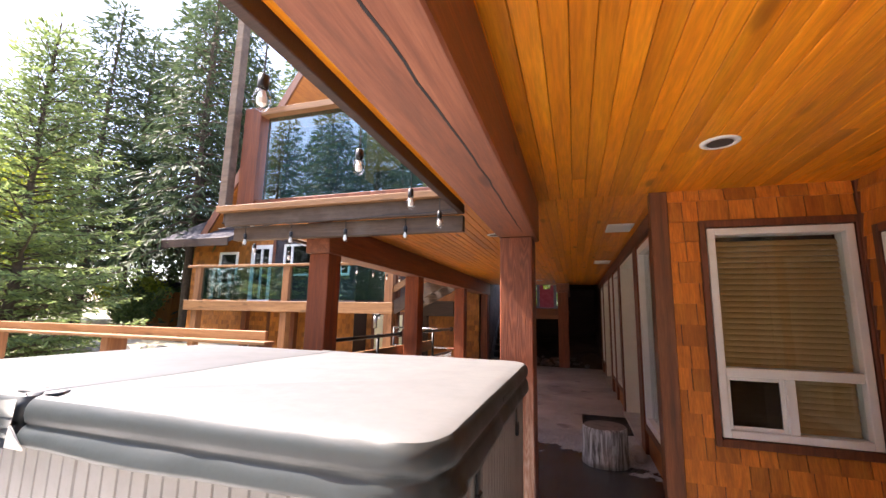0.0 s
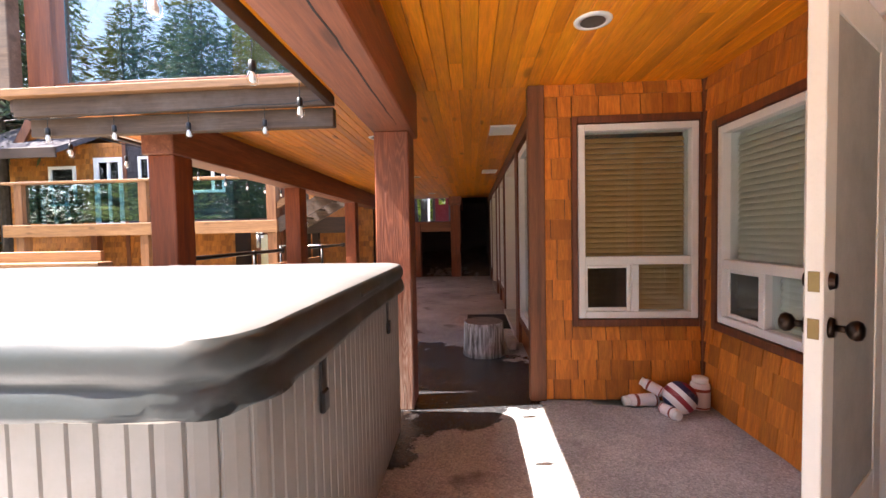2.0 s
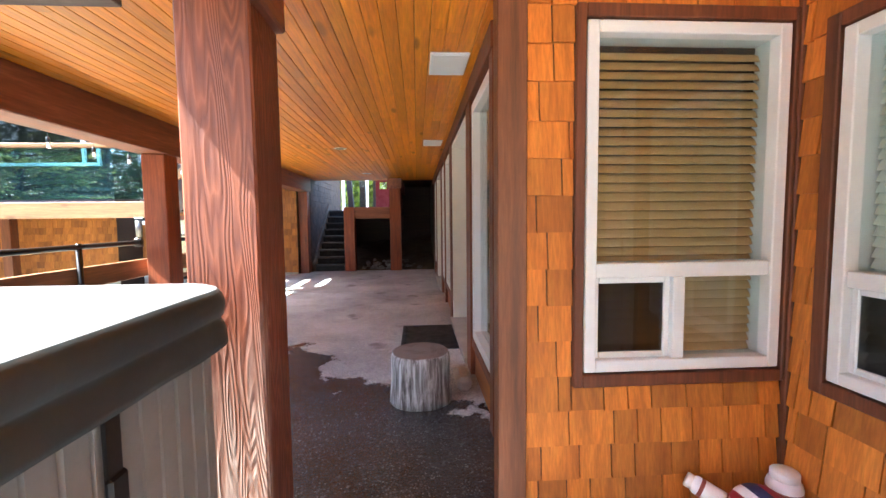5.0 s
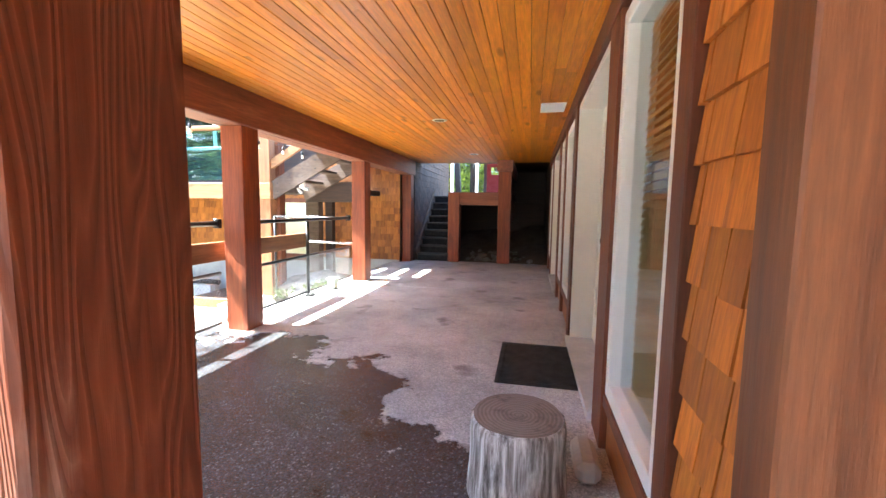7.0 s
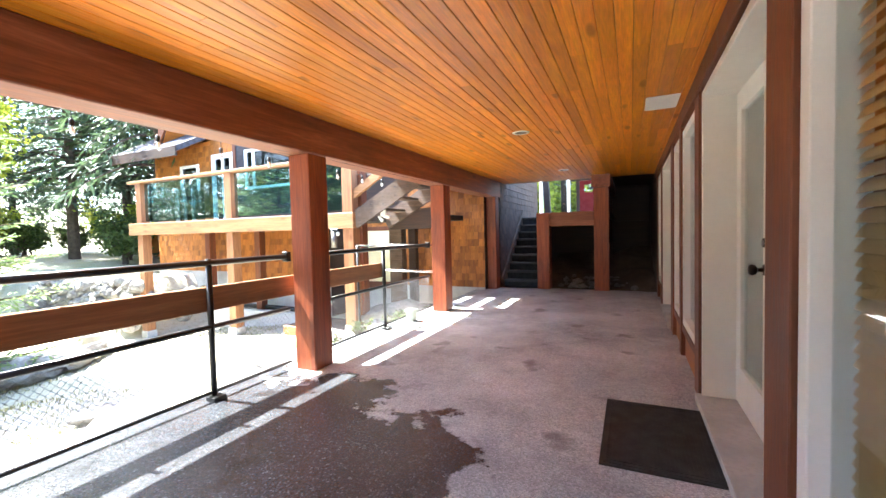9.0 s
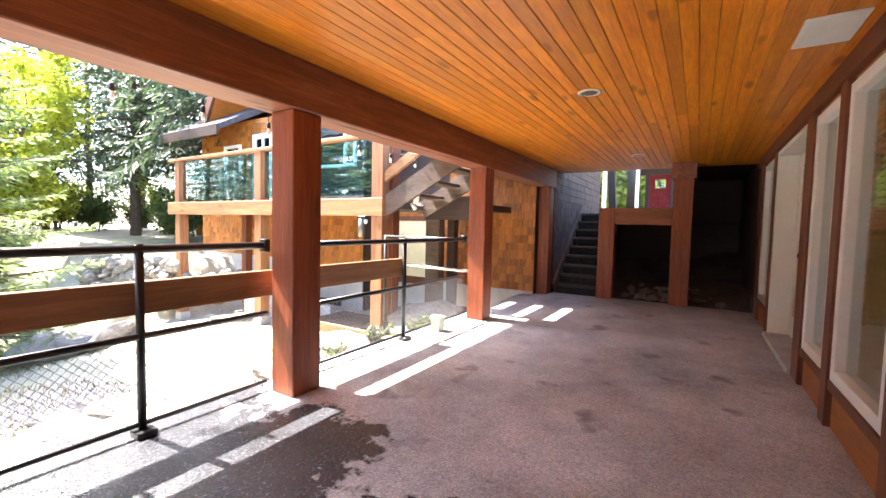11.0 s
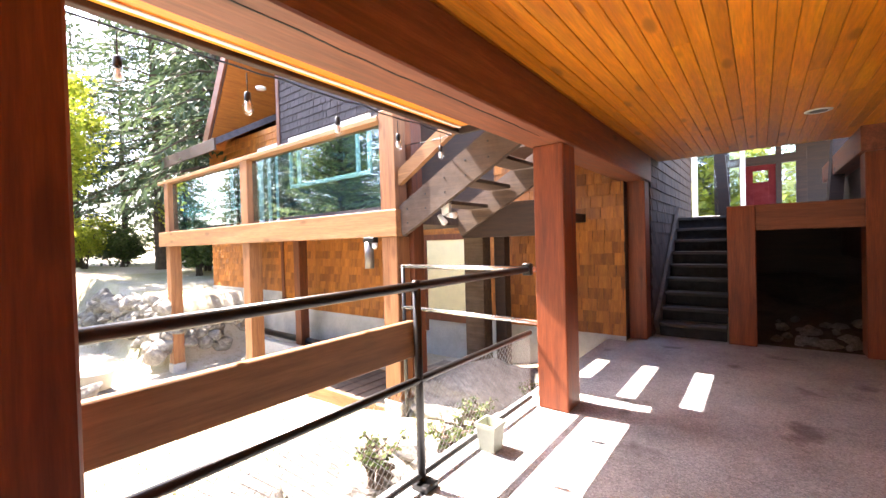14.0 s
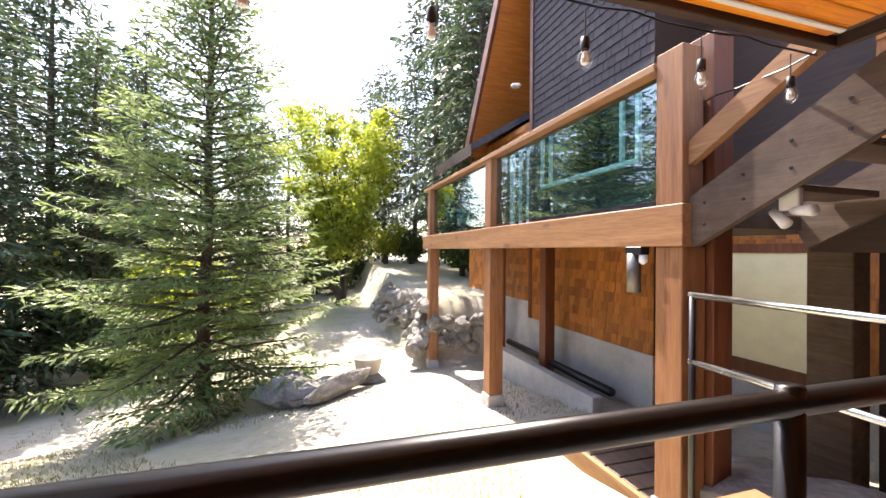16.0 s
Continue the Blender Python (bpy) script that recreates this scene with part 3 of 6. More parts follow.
# ---- windows and doors ----
def window(name, axis, face, s0, s1, z0, z1, blind, label, mull_z=None, mull_s=None, fw=0.05, deep=0.11, sign=1, slat_gap=0.038, flip=False, closed=False):
    """A white window in an opening; `face` is the wall's outer face and the inside lies towards +axis."""
    w = thing(name, label, "window", kind="structure")

    def P(s, d, z):
        return (face + d * sign, s, z) if axis == "y" else (s, face + d * sign, z)

    def bar(nm, sa, sb, za, zb, d0=-0.022, d1=None, mat=None):
        bm = box(bmesh.new(), P(sa, d0, za), P(sb, deep if d1 is None else d1, zb), 0.004)
        return part(nm, bm, mat or M_WHITE, w)

    e = 0.003
    bar("window_frame", s0 + e, s0 + fw, z0 + e, z1 - e)
    bar("window_frame", s1 - fw, s1 - e, z0 + e, z1 - e)
    bar("window_frame", s0 + fw, s1 - fw, z0 + e, z0 + fw)
    bar("window_frame", s0 + fw, s1 - fw, z1 - fw, z1 - e)
    lo = z0 + fw
    if mull_z:
        bar("mullion", s0 + fw, s1 - fw, mull_z - 0.03, mull_z + 0.03, -0.012)
        if mull_s:
            bar("mullion", mull_s - 0.025, mull_s + 0.025, z0 + fw, mull_z - 0.03, -0.012)
            # the sliding half has a sash and an insect screen
            sa, sb = s0 + fw, mull_s - 0.025
            ga, gb = mull_s + 0.025, s1 - fw
            if flip:
                sa, sb, ga, gb = ga, gb, sa, sb
            for q in ((sa, sa + 0.025, lo, mull_z - 0.03), (sb - 0.025, sb, lo, mull_z - 0.03), (sa + 0.025, sb - 0.025, lo, lo + 0.025), (sa + 0.025, sb - 0.025, mull_z - 0.055, mull_z - 0.03)):
                bar("sash", *q, 0.012, 0.04)
            part("screen", box(bmesh.new(), P(sa + 0.02, 0.02, lo + 0.02), P(sb - 0.02, 0.022, mull_z - 0.05)), M_SCREEN, w, "dark insect screen").visible_shadow = False
            part("glass", box(bmesh.new(), P(ga, 0.03, lo), P(gb, 0.034, mull_z - 0.03)), M_GLASS, w).visible_shadow = False
            lo = mull_z + 0.03
    part("glass", box(bmesh.new(), P(s0 + fw, 0.03, lo), P(s1 - fw, 0.034, z1 - fw)), M_GLASS, w).visible_shadow = False
    if blind:
        n = int((z1 - z0 - 2 * fw) / slat_gap)
        bm = bmesh.new()
        L = s1 - s0 - 2 * fw - 0.01
        prof = [(-0.020, -0.014), (-0.011, -0.003), (0.003, 0.008), (0.016, 0.014), (0.018, 0.013), (0.005, 0.006), (-0.009, -0.005), (-0.0185, -0.015)]
        prof = [(d * 0.7, z * (1.5 if closed else 1.3)) for d, z in prof]
        if axis == "y":
            pts = [[(d * sign, 0, z) for d, z in prof], [(d * sign, L, z) for d, z in prof]]
        else:
            pts = [[(0, d * sign, z) for d, z in prof], [(L, d * sign, z) for d, z in prof]]
        u, v = ([bm.verts.new(p) for p in row] for row in pts)
        for k in range(8):
            bm.faces.new((u[k], u[(k + 1) % 8], v[(k + 1) % 8], v[k]))
        bmesh.ops.recalc_face_normals(bm, faces=bm.faces)
        me = bpy.data.meshes.new("slat")
        bm.to_mesh(me)
        bm.free()
        me.materials.append(blind)
        for i in range(n):
            ob = new("slat", me)
            ob.location = P(s0 + fw + 0.005, 0.085, z0 + fw + 0.02 + i * slat_gap)
            ob.parent = w
    return w


M_SCREEN = glass_mat("insect_screen", (0.5, 0.5, 0.5))
window("window_1", "x", ALC_Y, *W1, M_BLIND, "white vinyl window with tan blinds and a sliding lower pane", 1.015, 1.345)
window("window_2", "y", ALC_X, *W2, M_BLIND_PALE, "white vinyl window with pale closed blinds", 1.0, 3.80, flip=True, closed=True)
for i, (a, b) in enumerate((WIN_A, WIN_B, WIN_C, WIN_D)):
    window("window_%d" % (i + 3), "y", WALL_X, a, b, *WZ, M_BLIND, "tall white-framed fixed window with tan blinds behind it", fw=0.075)


def door_leaf(w, hinge, width, z0, z1, glass_blind=True, knob_side=1):
    """A white leaf with one tall pane, built from its hinge along +x of its own frame, 45 mm thick."""
    st, t = 0.11, 0.045
    leaf = new("leaf")
    leaf.parent, leaf.matrix_basis = w, hinge
    for lo, hi in (((0, z0), (st, z1)), ((width - st, z0), (width, z1)), ((st, z0), (width - st, z0 + 0.24)), ((st, z1 - 0.13), (width - st, z1))):
        part("stile", box(bmesh.new(), (lo[0], 0, lo[1]), (hi[0], t, hi[1]), 0.003), M_DOORPAINT, leaf)
    part("glass", box(bmesh.new(), (st, 0.02, z0 + 0.24), (width - st, 0.025, z1 - 0.13)), M_GLASS, leaf).visible_shadow = False
    if glass_blind:
        part("blind", box(bmesh.new(), (st, 0.036, z0 + 0.24), (width - st, 0.04, z1 - 0.13)), M_SHEER, leaf, "pale closed blind behind the glass")
    return leaf


def knob(leaf, x, z, sides=(-1, 1)):
    for s in sides:
        y0 = -0.001 if s < 0 else 0.046
        bm = bmesh.new()
        rod(bm, (x, y0, z), (x, y0 + s * 0.012, z), 0.032, 0.028, 16)
        rod(bm, (x, y0 + s * 0.012, z), (x, y0 + s * 0.045, z), 0.011, 0.011, 10)
        lathe_pts = [(0.012, 0.035), (0.026, 0.045), (0.031, 0.058), (0.026, 0.07), (0.012, 0.076)]
        b2 = bmesh.new()
        lathe(b2, lathe_pts, n=16)
        bmesh.ops.transform(b2, matrix=Matrix.Translation((x, y0, z)) @ Matrix.Rotation(radians(-90 * s), 4, "X"), verts=b2.verts)
        tmp = bpy.data.meshes.new("tmp")
        b2.to_mesh(tmp)
        b2.free()
        bm.from_mesh(tmp)
        bpy.data.meshes.remove(tmp)
        part("door_knob", bm, M_BRONZE, leaf, "dark bronze door knob", True)
        bm = bmesh.new()
        rod(bm, (x, y0, z + 0.14), (x, y0 + s * 0.014, z + 0.14), 0.028, 0.022, 16)
        part("deadbolt", bm, M_BRONZE, leaf)


M_SHEER = plain("grey_blind", (0.42, 0.40, 0.35), 0.6)


def french_door(name, y0, y1):
    d = thing(name, "white double door with tall glass panes set back in the porch wall", "door", kind="structure")
    xf, z1 = WALL_X + 0.17, 2.12
    # jambs line the recess
    for lo, hi in (((X - 0.02, y0 + 0.003, 0.05), (xf + 0.06, y0 + 0.045, z1 - 0.003)), ((X - 0.02, y1 - 0.045, 0.05), (xf + 0.06, y1 - 0.003, z1 - 0.003)), ((X - 0.02, y0 + 0.045, z1 - 0.05), (xf + 0.06, y1 - 0.045, z1 - 0.003))):
        part("jamb", box(bmesh.new(), lo, hi, 0.003), M_DOORPAINT, d)
    part("threshold", box(bmesh.new(), (X - 0.06, y0 + 0.003, 0.0), (xf + 0.06, y1 - 0.003, 0.05), 0.004), M_CONC, d, "pale concrete threshold")
    mid = (y0 + y1) / 2
    w = mid - y0 - 0.048
    a = door_leaf(d, pose(xf, y1 - 0.047, 0, 0, 0, -90), w, 0.055, z1 - 0.055)
    b = door_leaf(d, pose(xf, mid - 0.002, 0, 0, 0, -90), w, 0.055, z1 - 0.055)
    knob(a, w - 0.055, 0.98, (-1,))
    return d


french_door("door_1", *DOOR1)
french_door("door_2", *DOOR2)

open_door = thing("door_3", "white glazed door standing open with a bronze knob and blinds", "door", kind="structure")
for lo, hi in (((ALC_X - 0.03, DOOR0[1] - 0.05, 0.05), (ALC_X + 0.16, DOOR0[1] - 0.003, DOOR0[3] - 0.003)), ((ALC_X - 0.03, DOOR0[0] + 0.003, 0.05), (ALC_X + 0.16, DOOR0[0] + 0.05, DOOR0[3] - 0.003)), ((ALC_X - 0.03, DOOR0[0] + 0.05, DOOR0[3] - 0.05), (ALC_X + 0.16, DOOR0[1] - 0.05, DOOR0[3] - 0.003))):
    part("jamb", box(bmesh.new(), lo, hi, 0.003), M_WHITE, open_door)
for lo, hi in (((ALC_X - 0.045, DOOR0[1], 0.0), (ALC_X - 0.012, DOOR0[1] + 0.08, DOOR0[3] + 0.08)), ((ALC_X - 0.045, DOOR0[0] - 0.08, 0.0), (ALC_X - 0.012, DOOR0[0], DOOR0[3] + 0.08)), ((ALC_X - 0.045, DOOR0[0], DOOR0[3]), (ALC_X - 0.012, DOOR0[1], DOOR0[3] + 0.08))):
    part("casing", box(bmesh.new(), lo, hi, 0.003), M_WHITE, open_door)
part("threshold", box(bmesh.new(), (ALC_X - 0.06, DOOR0[0], 0), (ALC_X + 0.16, DOOR0[1], 0.05), 0.004), M_CONC, open_door)
LEAF_W = 0.76
hinge_at, latch_at = Vector((ALC_X - 0.05, DOOR0[1] - 0.03)), Vector((1.23, 2.72))
turn = math.degrees(math.atan2(latch_at.y - hinge_at.y, latch_at.x - hinge_at.x))
leaf0 = door_leaf(open_door, pose(hinge_at.x, hinge_at.y, 0, 0, 0, turn), LEAF_W, 0.055, 2.0)
knob(leaf0, LEAF_W - 0.06, 0.93)
for z in (0.93, 1.07):
    part("latch_plate", box(bmesh.new(), (LEAF_W - 0.001, 0.009, z - 0.03), (LEAF_W + 0.003, 0.036, z + 0.03), 0.001), M_BRASS, leaf0)
for z in (0.25, 1.0, 1.85):
    part("hinge", rod(bmesh.new(), (-0.012, -0.008, z - 0.05), (-0.012, -0.008, z + 0.05), 0.011), M_BLACK, leaf0)

# ---- far end of the porch ----
structure(boxpart("pier_1", (-1.50, 12.94, 0), (-1.24, 13.2, 1.57), M_POST, bevel=0.008), "stained timber pier", "post")
structure(boxpart("pier_2", (-0.385, 12.94, 0), (-0.11, 13.2, 2.02), M_POST, bevel=0.008), "stained timber pier", "post")
structure(boxpart("beam_3", (-1.24, 12.96, 1.29), (-0.385, 13.18, 1.57), M_BEAMX, bevel=0.006), "stained timber cross beam", "beam")
structure(boxpart("beam_4", (-0.42, 12.9, 2.02), (-0.08, 16.0, CEIL - 0.003), M_BEAM, bevel=0.006), "stained timber beam under the ceiling", "beam")
structure(boxpart("landing", (-2.3, 14.9, 1.40), (-0.1, 16.2, 1.54), M_STAIR), "dark upper landing", "landing")
structure(boxpart("landing_floor", (-1.52, 13.21, 1.42), (-0.1, 14.9, 1.54), M_STAIR), "dark upper landing", "landing")
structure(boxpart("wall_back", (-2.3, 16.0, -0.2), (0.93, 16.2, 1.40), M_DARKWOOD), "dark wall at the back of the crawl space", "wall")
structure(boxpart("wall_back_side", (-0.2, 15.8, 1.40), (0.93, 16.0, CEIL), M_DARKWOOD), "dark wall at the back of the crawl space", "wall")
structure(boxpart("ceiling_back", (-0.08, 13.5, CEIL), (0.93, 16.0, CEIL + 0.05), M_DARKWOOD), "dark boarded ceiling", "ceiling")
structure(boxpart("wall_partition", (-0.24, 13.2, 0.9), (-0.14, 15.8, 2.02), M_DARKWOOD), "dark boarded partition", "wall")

stairs = thing("stairs", "dark painted timber stairs up to the landing", "stairs", kind="structure")
N_STEP, RISE, RUN = 9, 1.54 / 9, 0.212
for i in range(N_STEP):
    y = 13.0 + i * RUN
    boxpart("tread", (-2.22, y - 0.03, (i + 1) * RISE - 0.04), (-1.52, y + RUN + 0.01, (i + 1) * RISE), M_TREAD, stairs, "worn grey-brown tread", bevel=0.004)
    boxpart("riser", (-2.22, y + 0.03, i * RISE), (-1.52, y + 0.05, (i + 1) * RISE - 0.04), M_RUBBER, stairs)
part("stringer", slant(bmesh.new(), (-2.245, 12.98, 0.10), (-2.245, 14.9, 1.62), 0.04, 0.26), M_OLD, stairs, "grey weathered stringer board")

soil = bmesh.new()
rs = random.Random(8)
nx, ny = 26, 30
grid = {}
for i in range(nx + 1):
    for j in range(ny + 1):
        x, y = -1.5 + 2.25 * i / nx, 12.9 + 3.1 * j / ny
        z = 0.30 * max(0, (y - 13.1)) * (0.6 + 0.5 * noise.noise(Vector((x * 1.3, y * 1.3, 2)))) + 0.05 * noise.noise(Vector((x * 5, y * 5, 0))) + (0.12 * max(0, x + 0.4))
        z = -0.06 + (z + 0.07) * min(1, (y - 12.9) / 0.45)
        grid[i, j] = soil.verts.new((x, y, z))
for i in range(nx):
    for j in range(ny):
        soil.faces.new((grid[i, j], grid[i + 1, j], grid[i + 1, j + 1], grid[i, j + 1]))
structure(part("ground_soil", soil, M_SOIL, smooth=True), "bare stony soil bank under the house", "soil")

# added dark sheet on the wall: stands in for shade past the porch end
structure(boxpart("wall_boarding", (WALL_X - 0.02, 13.02, 0.0), (WALL_X - 0.002, 15.98, CEIL - 0.006), M_DARKWOOD), "dark sheet over the wall, standing in for shade beyond the porch end", "wall")


# ---- ground ----
def ground_z(x, y):
    """Height of the yard: a dip beside the porch, a bank behind the dry-stone wall, flat lawn further out."""
    z = -0.72
    z += 0.42 * max(0.0, min(1.0, (x + 5.2) / 2.4))
    z -= 0.05 * max(0.0, min(6.0, -x - 12)) * 0.5
    z -= 0.42 * max(0.0, min(1.0, (-6.2 - x) / 3.8))
    low = max(0.0, min(1.0, (8.2 - y) / 2.2)) * max(0.0, min(1.0, (-6.0 - x) / 3.5))
    z -= 0.55 * low + 0.9 * max(0.0, min(1.0, (7.0 - y) / 6.0)) * max(0.0, min(1.0, (-8.0 - x) / 7.0))
    bank = max(0.0, min(1.0, (y - 10.2) / 0.6)) * max(0.0, min(1.0, (-10.6 - x) / 0.5))
    z += 1.35 * bank
    z += 0.55 * max(0.0, min(1.0, (-14 - x) / 8)) * max(0.0, min(1.0, (y - 6) / 4))
    if y > 16 or x > 4:
        z = max(z, -0.7)
    z += 0.05 * noise.noise(Vector((x * 0.7, y * 0.7, 0))) + 0.015 * noise.noise(Vector((x * 4, y * 4, 3)))
    return z


def stretch(n, lo, hi, mid, near):
    """Grid lines, dense about mid and wide far off."""
    out = []
    for i in range(n + 1):
        t = 2 * i / n - 1
        s = math.copysign(near * abs(t) + (1 - near) * abs(t) ** 5, t)
        out.append(mid + s * ((hi - mid) if s > 0 else (mid - lo)))
    return out


gx, gy = stretch(150, -400, 400, -7, 0.045), stretch(150, -400, 400, 8, 0.045)
bm = bmesh.new()
gv = [[bm.verts.new((x, y, ground_z(x, y))) for y in gy] for x in gx]
for i in range(150):
    for j in range(150):
        bm.faces.new((gv[i][j], gv[i + 1][j], gv[i + 1][j + 1], gv[i][j + 1]))
structure(part("ground", bm, M_GROUND, smooth=True), "dry sunlit yard of pale dust and patchy grass", "ground")

# ---- hot tub ----
TUB = (-3.1, -0.28, 2.12, 4.05)


def rounded(x0, x1, y0, y1, r, n=8, rl=None):
    """Outline of a rectangle with round corners; rl: another radius for its two corners at x0."""
    pts = []
    rl, rr_ = (r if rl is None else rl), r
    for cx, cy, a, r in ((x1 - rr_, y0 + rr_, -90, rr_), (x1 - rr_, y1 - rr_, 0, rr_), (x0 + rl, y1 - rl, 90, rl), (x0 + rl, y0 + rl, 180, rl)):
        pts += [(cx + r * math.cos(radians(a + 90 * k / n)), cy + r * math.sin(radians(a + 90 * k / n))) for k in range(n + 1)]
    return pts


def loft(bm, layers, cap=(True, True)):
    """Skins between outlines of equal length given as (points, z)."""
    rings = [[bm.verts.new((x, y, z)) for x, y in pts] for pts, z in layers]
    n = len(rings[0])
    for u, v in zip(rings, rings[1:]):
        for k in range(n):
            bm.faces.new((u[k], u[(k + 1) % n], v[(k + 1) % n], v[k]))
    if cap[0]:
        bm.faces.new(rings[0][::-1])
    if cap[1]:
        bm.faces.new(rings[-1])
    return bm


tub = thing("hot_tub", "large grey hot tub with ribbed panels and closed vinyl cover", "hot tub", (0, 0, 0))
x0, x1, y0, y1 = TUB
# ribbed cabinet: the outline is walked in narrow boards with grooves
pts = rounded(x0, x1, y0, y1, 0.16, 10)
outline = []
for (ax, ay), (bx, by) in zip(pts, pts[1:] + pts[:1]):
    d = math.hypot(bx - ax, by - ay)
    n = max(1, round(d / 0.005))
    outline += [(ax + (bx - ax) * k / n, ay + (by - ay) * k / n) for k in range(n)]
run, ribbed, prev = 0.0, [], outline[-1]
cx, cy = (x0 + x1) / 2, (y0 + y1) / 2
for i, (px, py) in enumerate(outline):
    run += math.hypot(px - prev[0], py - prev[1])
    prev = (px, py)
    groove = 0.007 if (run % 0.062) < 0.006 else 0.0
    nx_, ny_ = outline[(i + 1) % len(outline)][1] - outline[i - 1][1], outline[i - 1][0] - outline[(i + 1) % len(outline)][0]
    ln = math.hypot(nx_, ny_) or 1
    ribbed.append((px - nx_ / ln * groove, py - ny_ / ln * groove))
part("cabinet", loft(bmesh.new(), [(ribbed, 0.0), (ribbed, 0.884)]), M_TUBSIDE, tub, "ribbed grey side panels")
o = 0.015
part("lip", loft(bmesh.new(), [(rounded(x0 - o, x1 + o, y0 - o, y1 + o, 0.17), 0.884), (rounded(x0 - o, x1 + o, y0 - o, y1 + o, 0.17), 0.905)]), M_FOAM, tub, "pale acrylic rim")
SEAM = -1.75


def dense(points, step_=0.022):
    """The same closed outline with its long sides cut into short ones."""
    out_ = []
    for (ax, ay), (bx, by) in zip(points, points[1:] + points[:1]):
        n = max(1, int(math.hypot(bx - ax, by - ay) / step_))
        out_ += [(ax + (bx - ax) * k / n, ay + (by - ay) * k / n) for k in range(n)]
    return out_


def cover_half(a, b, ya, yb):
    """A padded vinyl slab: a loose skirt with folds, a piped seam and a soft rounded top edge."""
    outer_r, outer_l = (0.15 if b > SEAM + 0.1 else 0.035), (0.15 if a < SEAM - 0.1 else 0.035)
    base = dense(rounded(a, b, ya, yb, outer_r, 10, outer_l))
    n = len(base)
    nrm = []
    for k in range(n):
        tx, ty = base[(k + 1) % n][0] - base[k - 1][0], base[(k + 1) % n][1] - base[k - 1][1]
        ln = math.hypot(tx, ty) or 1
        nrm.append((ty / ln, -tx / ln))

    def ring(g, z, fold, sag=0.0):
        row = []
        for (px, py), (nx, ny) in zip(base, nrm):
            corner = math.exp(-((px - b) ** 2 + (py - ya) ** 2) / 0.05)
            f = fold * (noise.noise(Vector((px * 2.6, py * 2.6, z * 9))) + 0.5 * noise.noise(Vector((px * 8, py * 8, z * 22))))
            f += fold * 1.5 * corner * math.sin((px + py) * 30 + z * 160)
            dz = sag * noise.noise(Vector((px * 1.7, py * 1.7, 5.0)))
            inner = abs(px - SEAM) < 0.012 and ya + 0.05 < py < yb - 0.05
            f, gg = (0.0, g * 0.1) if inner else (f, g)
            row.append((px + nx * (f - gg), py + ny * (f - gg), z + dz))
        return row

    def skin(rows, cap):
        bm_ = bmesh.new()
        vs_ = [[bm_.verts.new(p) for p in row] for row in rows]
        for u, v in zip(vs_, vs_[1:]):
            for k in range(n):
                bm_.faces.new((u[k], u[(k + 1) % n], v[(k + 1) % n], v[k]))
        if cap:
            bm_.faces.new(vs_[-1])
        return bm_

    rows = [ring(0.006, 0.893, 0.004), ring(-0.008, 0.889, 0.009, 0.012), ring(-0.008, 0.902, 0.010, 0.008), ring(-0.003, 0.925, 0.010), ring(0.004, 0.945, 0.007), ring(0.014, 0.957, 0.004),
            ring(0.005, 0.966, 0.002), ring(0.0, 0.985, 0.003), ring(0.001, 1.008, 0.003), ring(0.008, 1.027, 0.002), ring(0.020, 1.040, 0.002)]
    part("cover", skin(rows, False), M_VINYL, tub, "grey vinyl side of the cover, shade put into its dark colour", True)
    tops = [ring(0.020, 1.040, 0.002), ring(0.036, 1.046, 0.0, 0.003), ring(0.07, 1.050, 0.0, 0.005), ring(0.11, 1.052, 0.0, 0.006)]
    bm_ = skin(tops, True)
    part("cover_top", bm_, M_VINYLTOP, tub, "top of the cover, sunlight put into its paler vinyl", True)


cover_half(x0 - 0.03, SEAM - 0.004, y0 - 0.03, y1 + 0.03)
cover_half(SEAM + 0.004, x1 + 0.03, y0 - 0.03, y1 + 0.03)
bm = bmesh.new()
for ax, az, bx, bz in ((-0.16, 1.03, 0.015, 1.042), (-0.13, 0.985, 0.012, 0.985), (-0.10, 0.945, 0.004, 0.95), (-0.07, 0.90, 0.0, 0.885)):
    for dx, dz, out_ in ((ax, az, 0.030), ((ax + bx) / 2, (az + bz) / 2, 0.060), (bx, bz, 0.038)):
        bm.verts.new((SEAM + dx, y0 - out_ - 0.012, dz))
bm.verts.ensure_lookup_table()
for r_ in range(3):
    for c2 in range(2):
        k = r_ * 3 + c2
        bm.faces.new([bm.verts[q] for q in (k, k + 1, k + 4, k + 3)])
bmesh.ops.solidify(bm, geom=bm.faces[:], thickness=0.008)
part("seam_flap", bm, M_VINYL, tub, "folded vinyl flap over the hinge of the cover", True)
# pale triangle painted in for the light that shows through the hinge gap
bm = bmesh.new()
tri_ = [(SEAM + 0.004, 0.958), (SEAM - 0.012, 0.888), (SEAM + 0.085, 0.888)]
u_ = [bm.verts.new((px, y0 - 0.052, pz)) for px, pz in tri_]
v_2 = [bm.verts.new((px, y0 - 0.046, pz)) for px, pz in tri_]
bm.faces.new(u_)
bm.faces.new(v_2[::-1])
for k in range(3):
    bm.faces.new((u_[k], u_[(k + 1) % 3], v_2[(k + 1) % 3], v_2[k]))
part("gap_light", bm, M_FOAM, tub, "pale triangle standing in for light through the hinge gap")
part("piping", box(bmesh.new(), (SEAM - 0.0035, y0 + 0.03, 1.03), (SEAM + 0.0035, y1 - 0.03, 1.0495)), M_VINYL, tub)
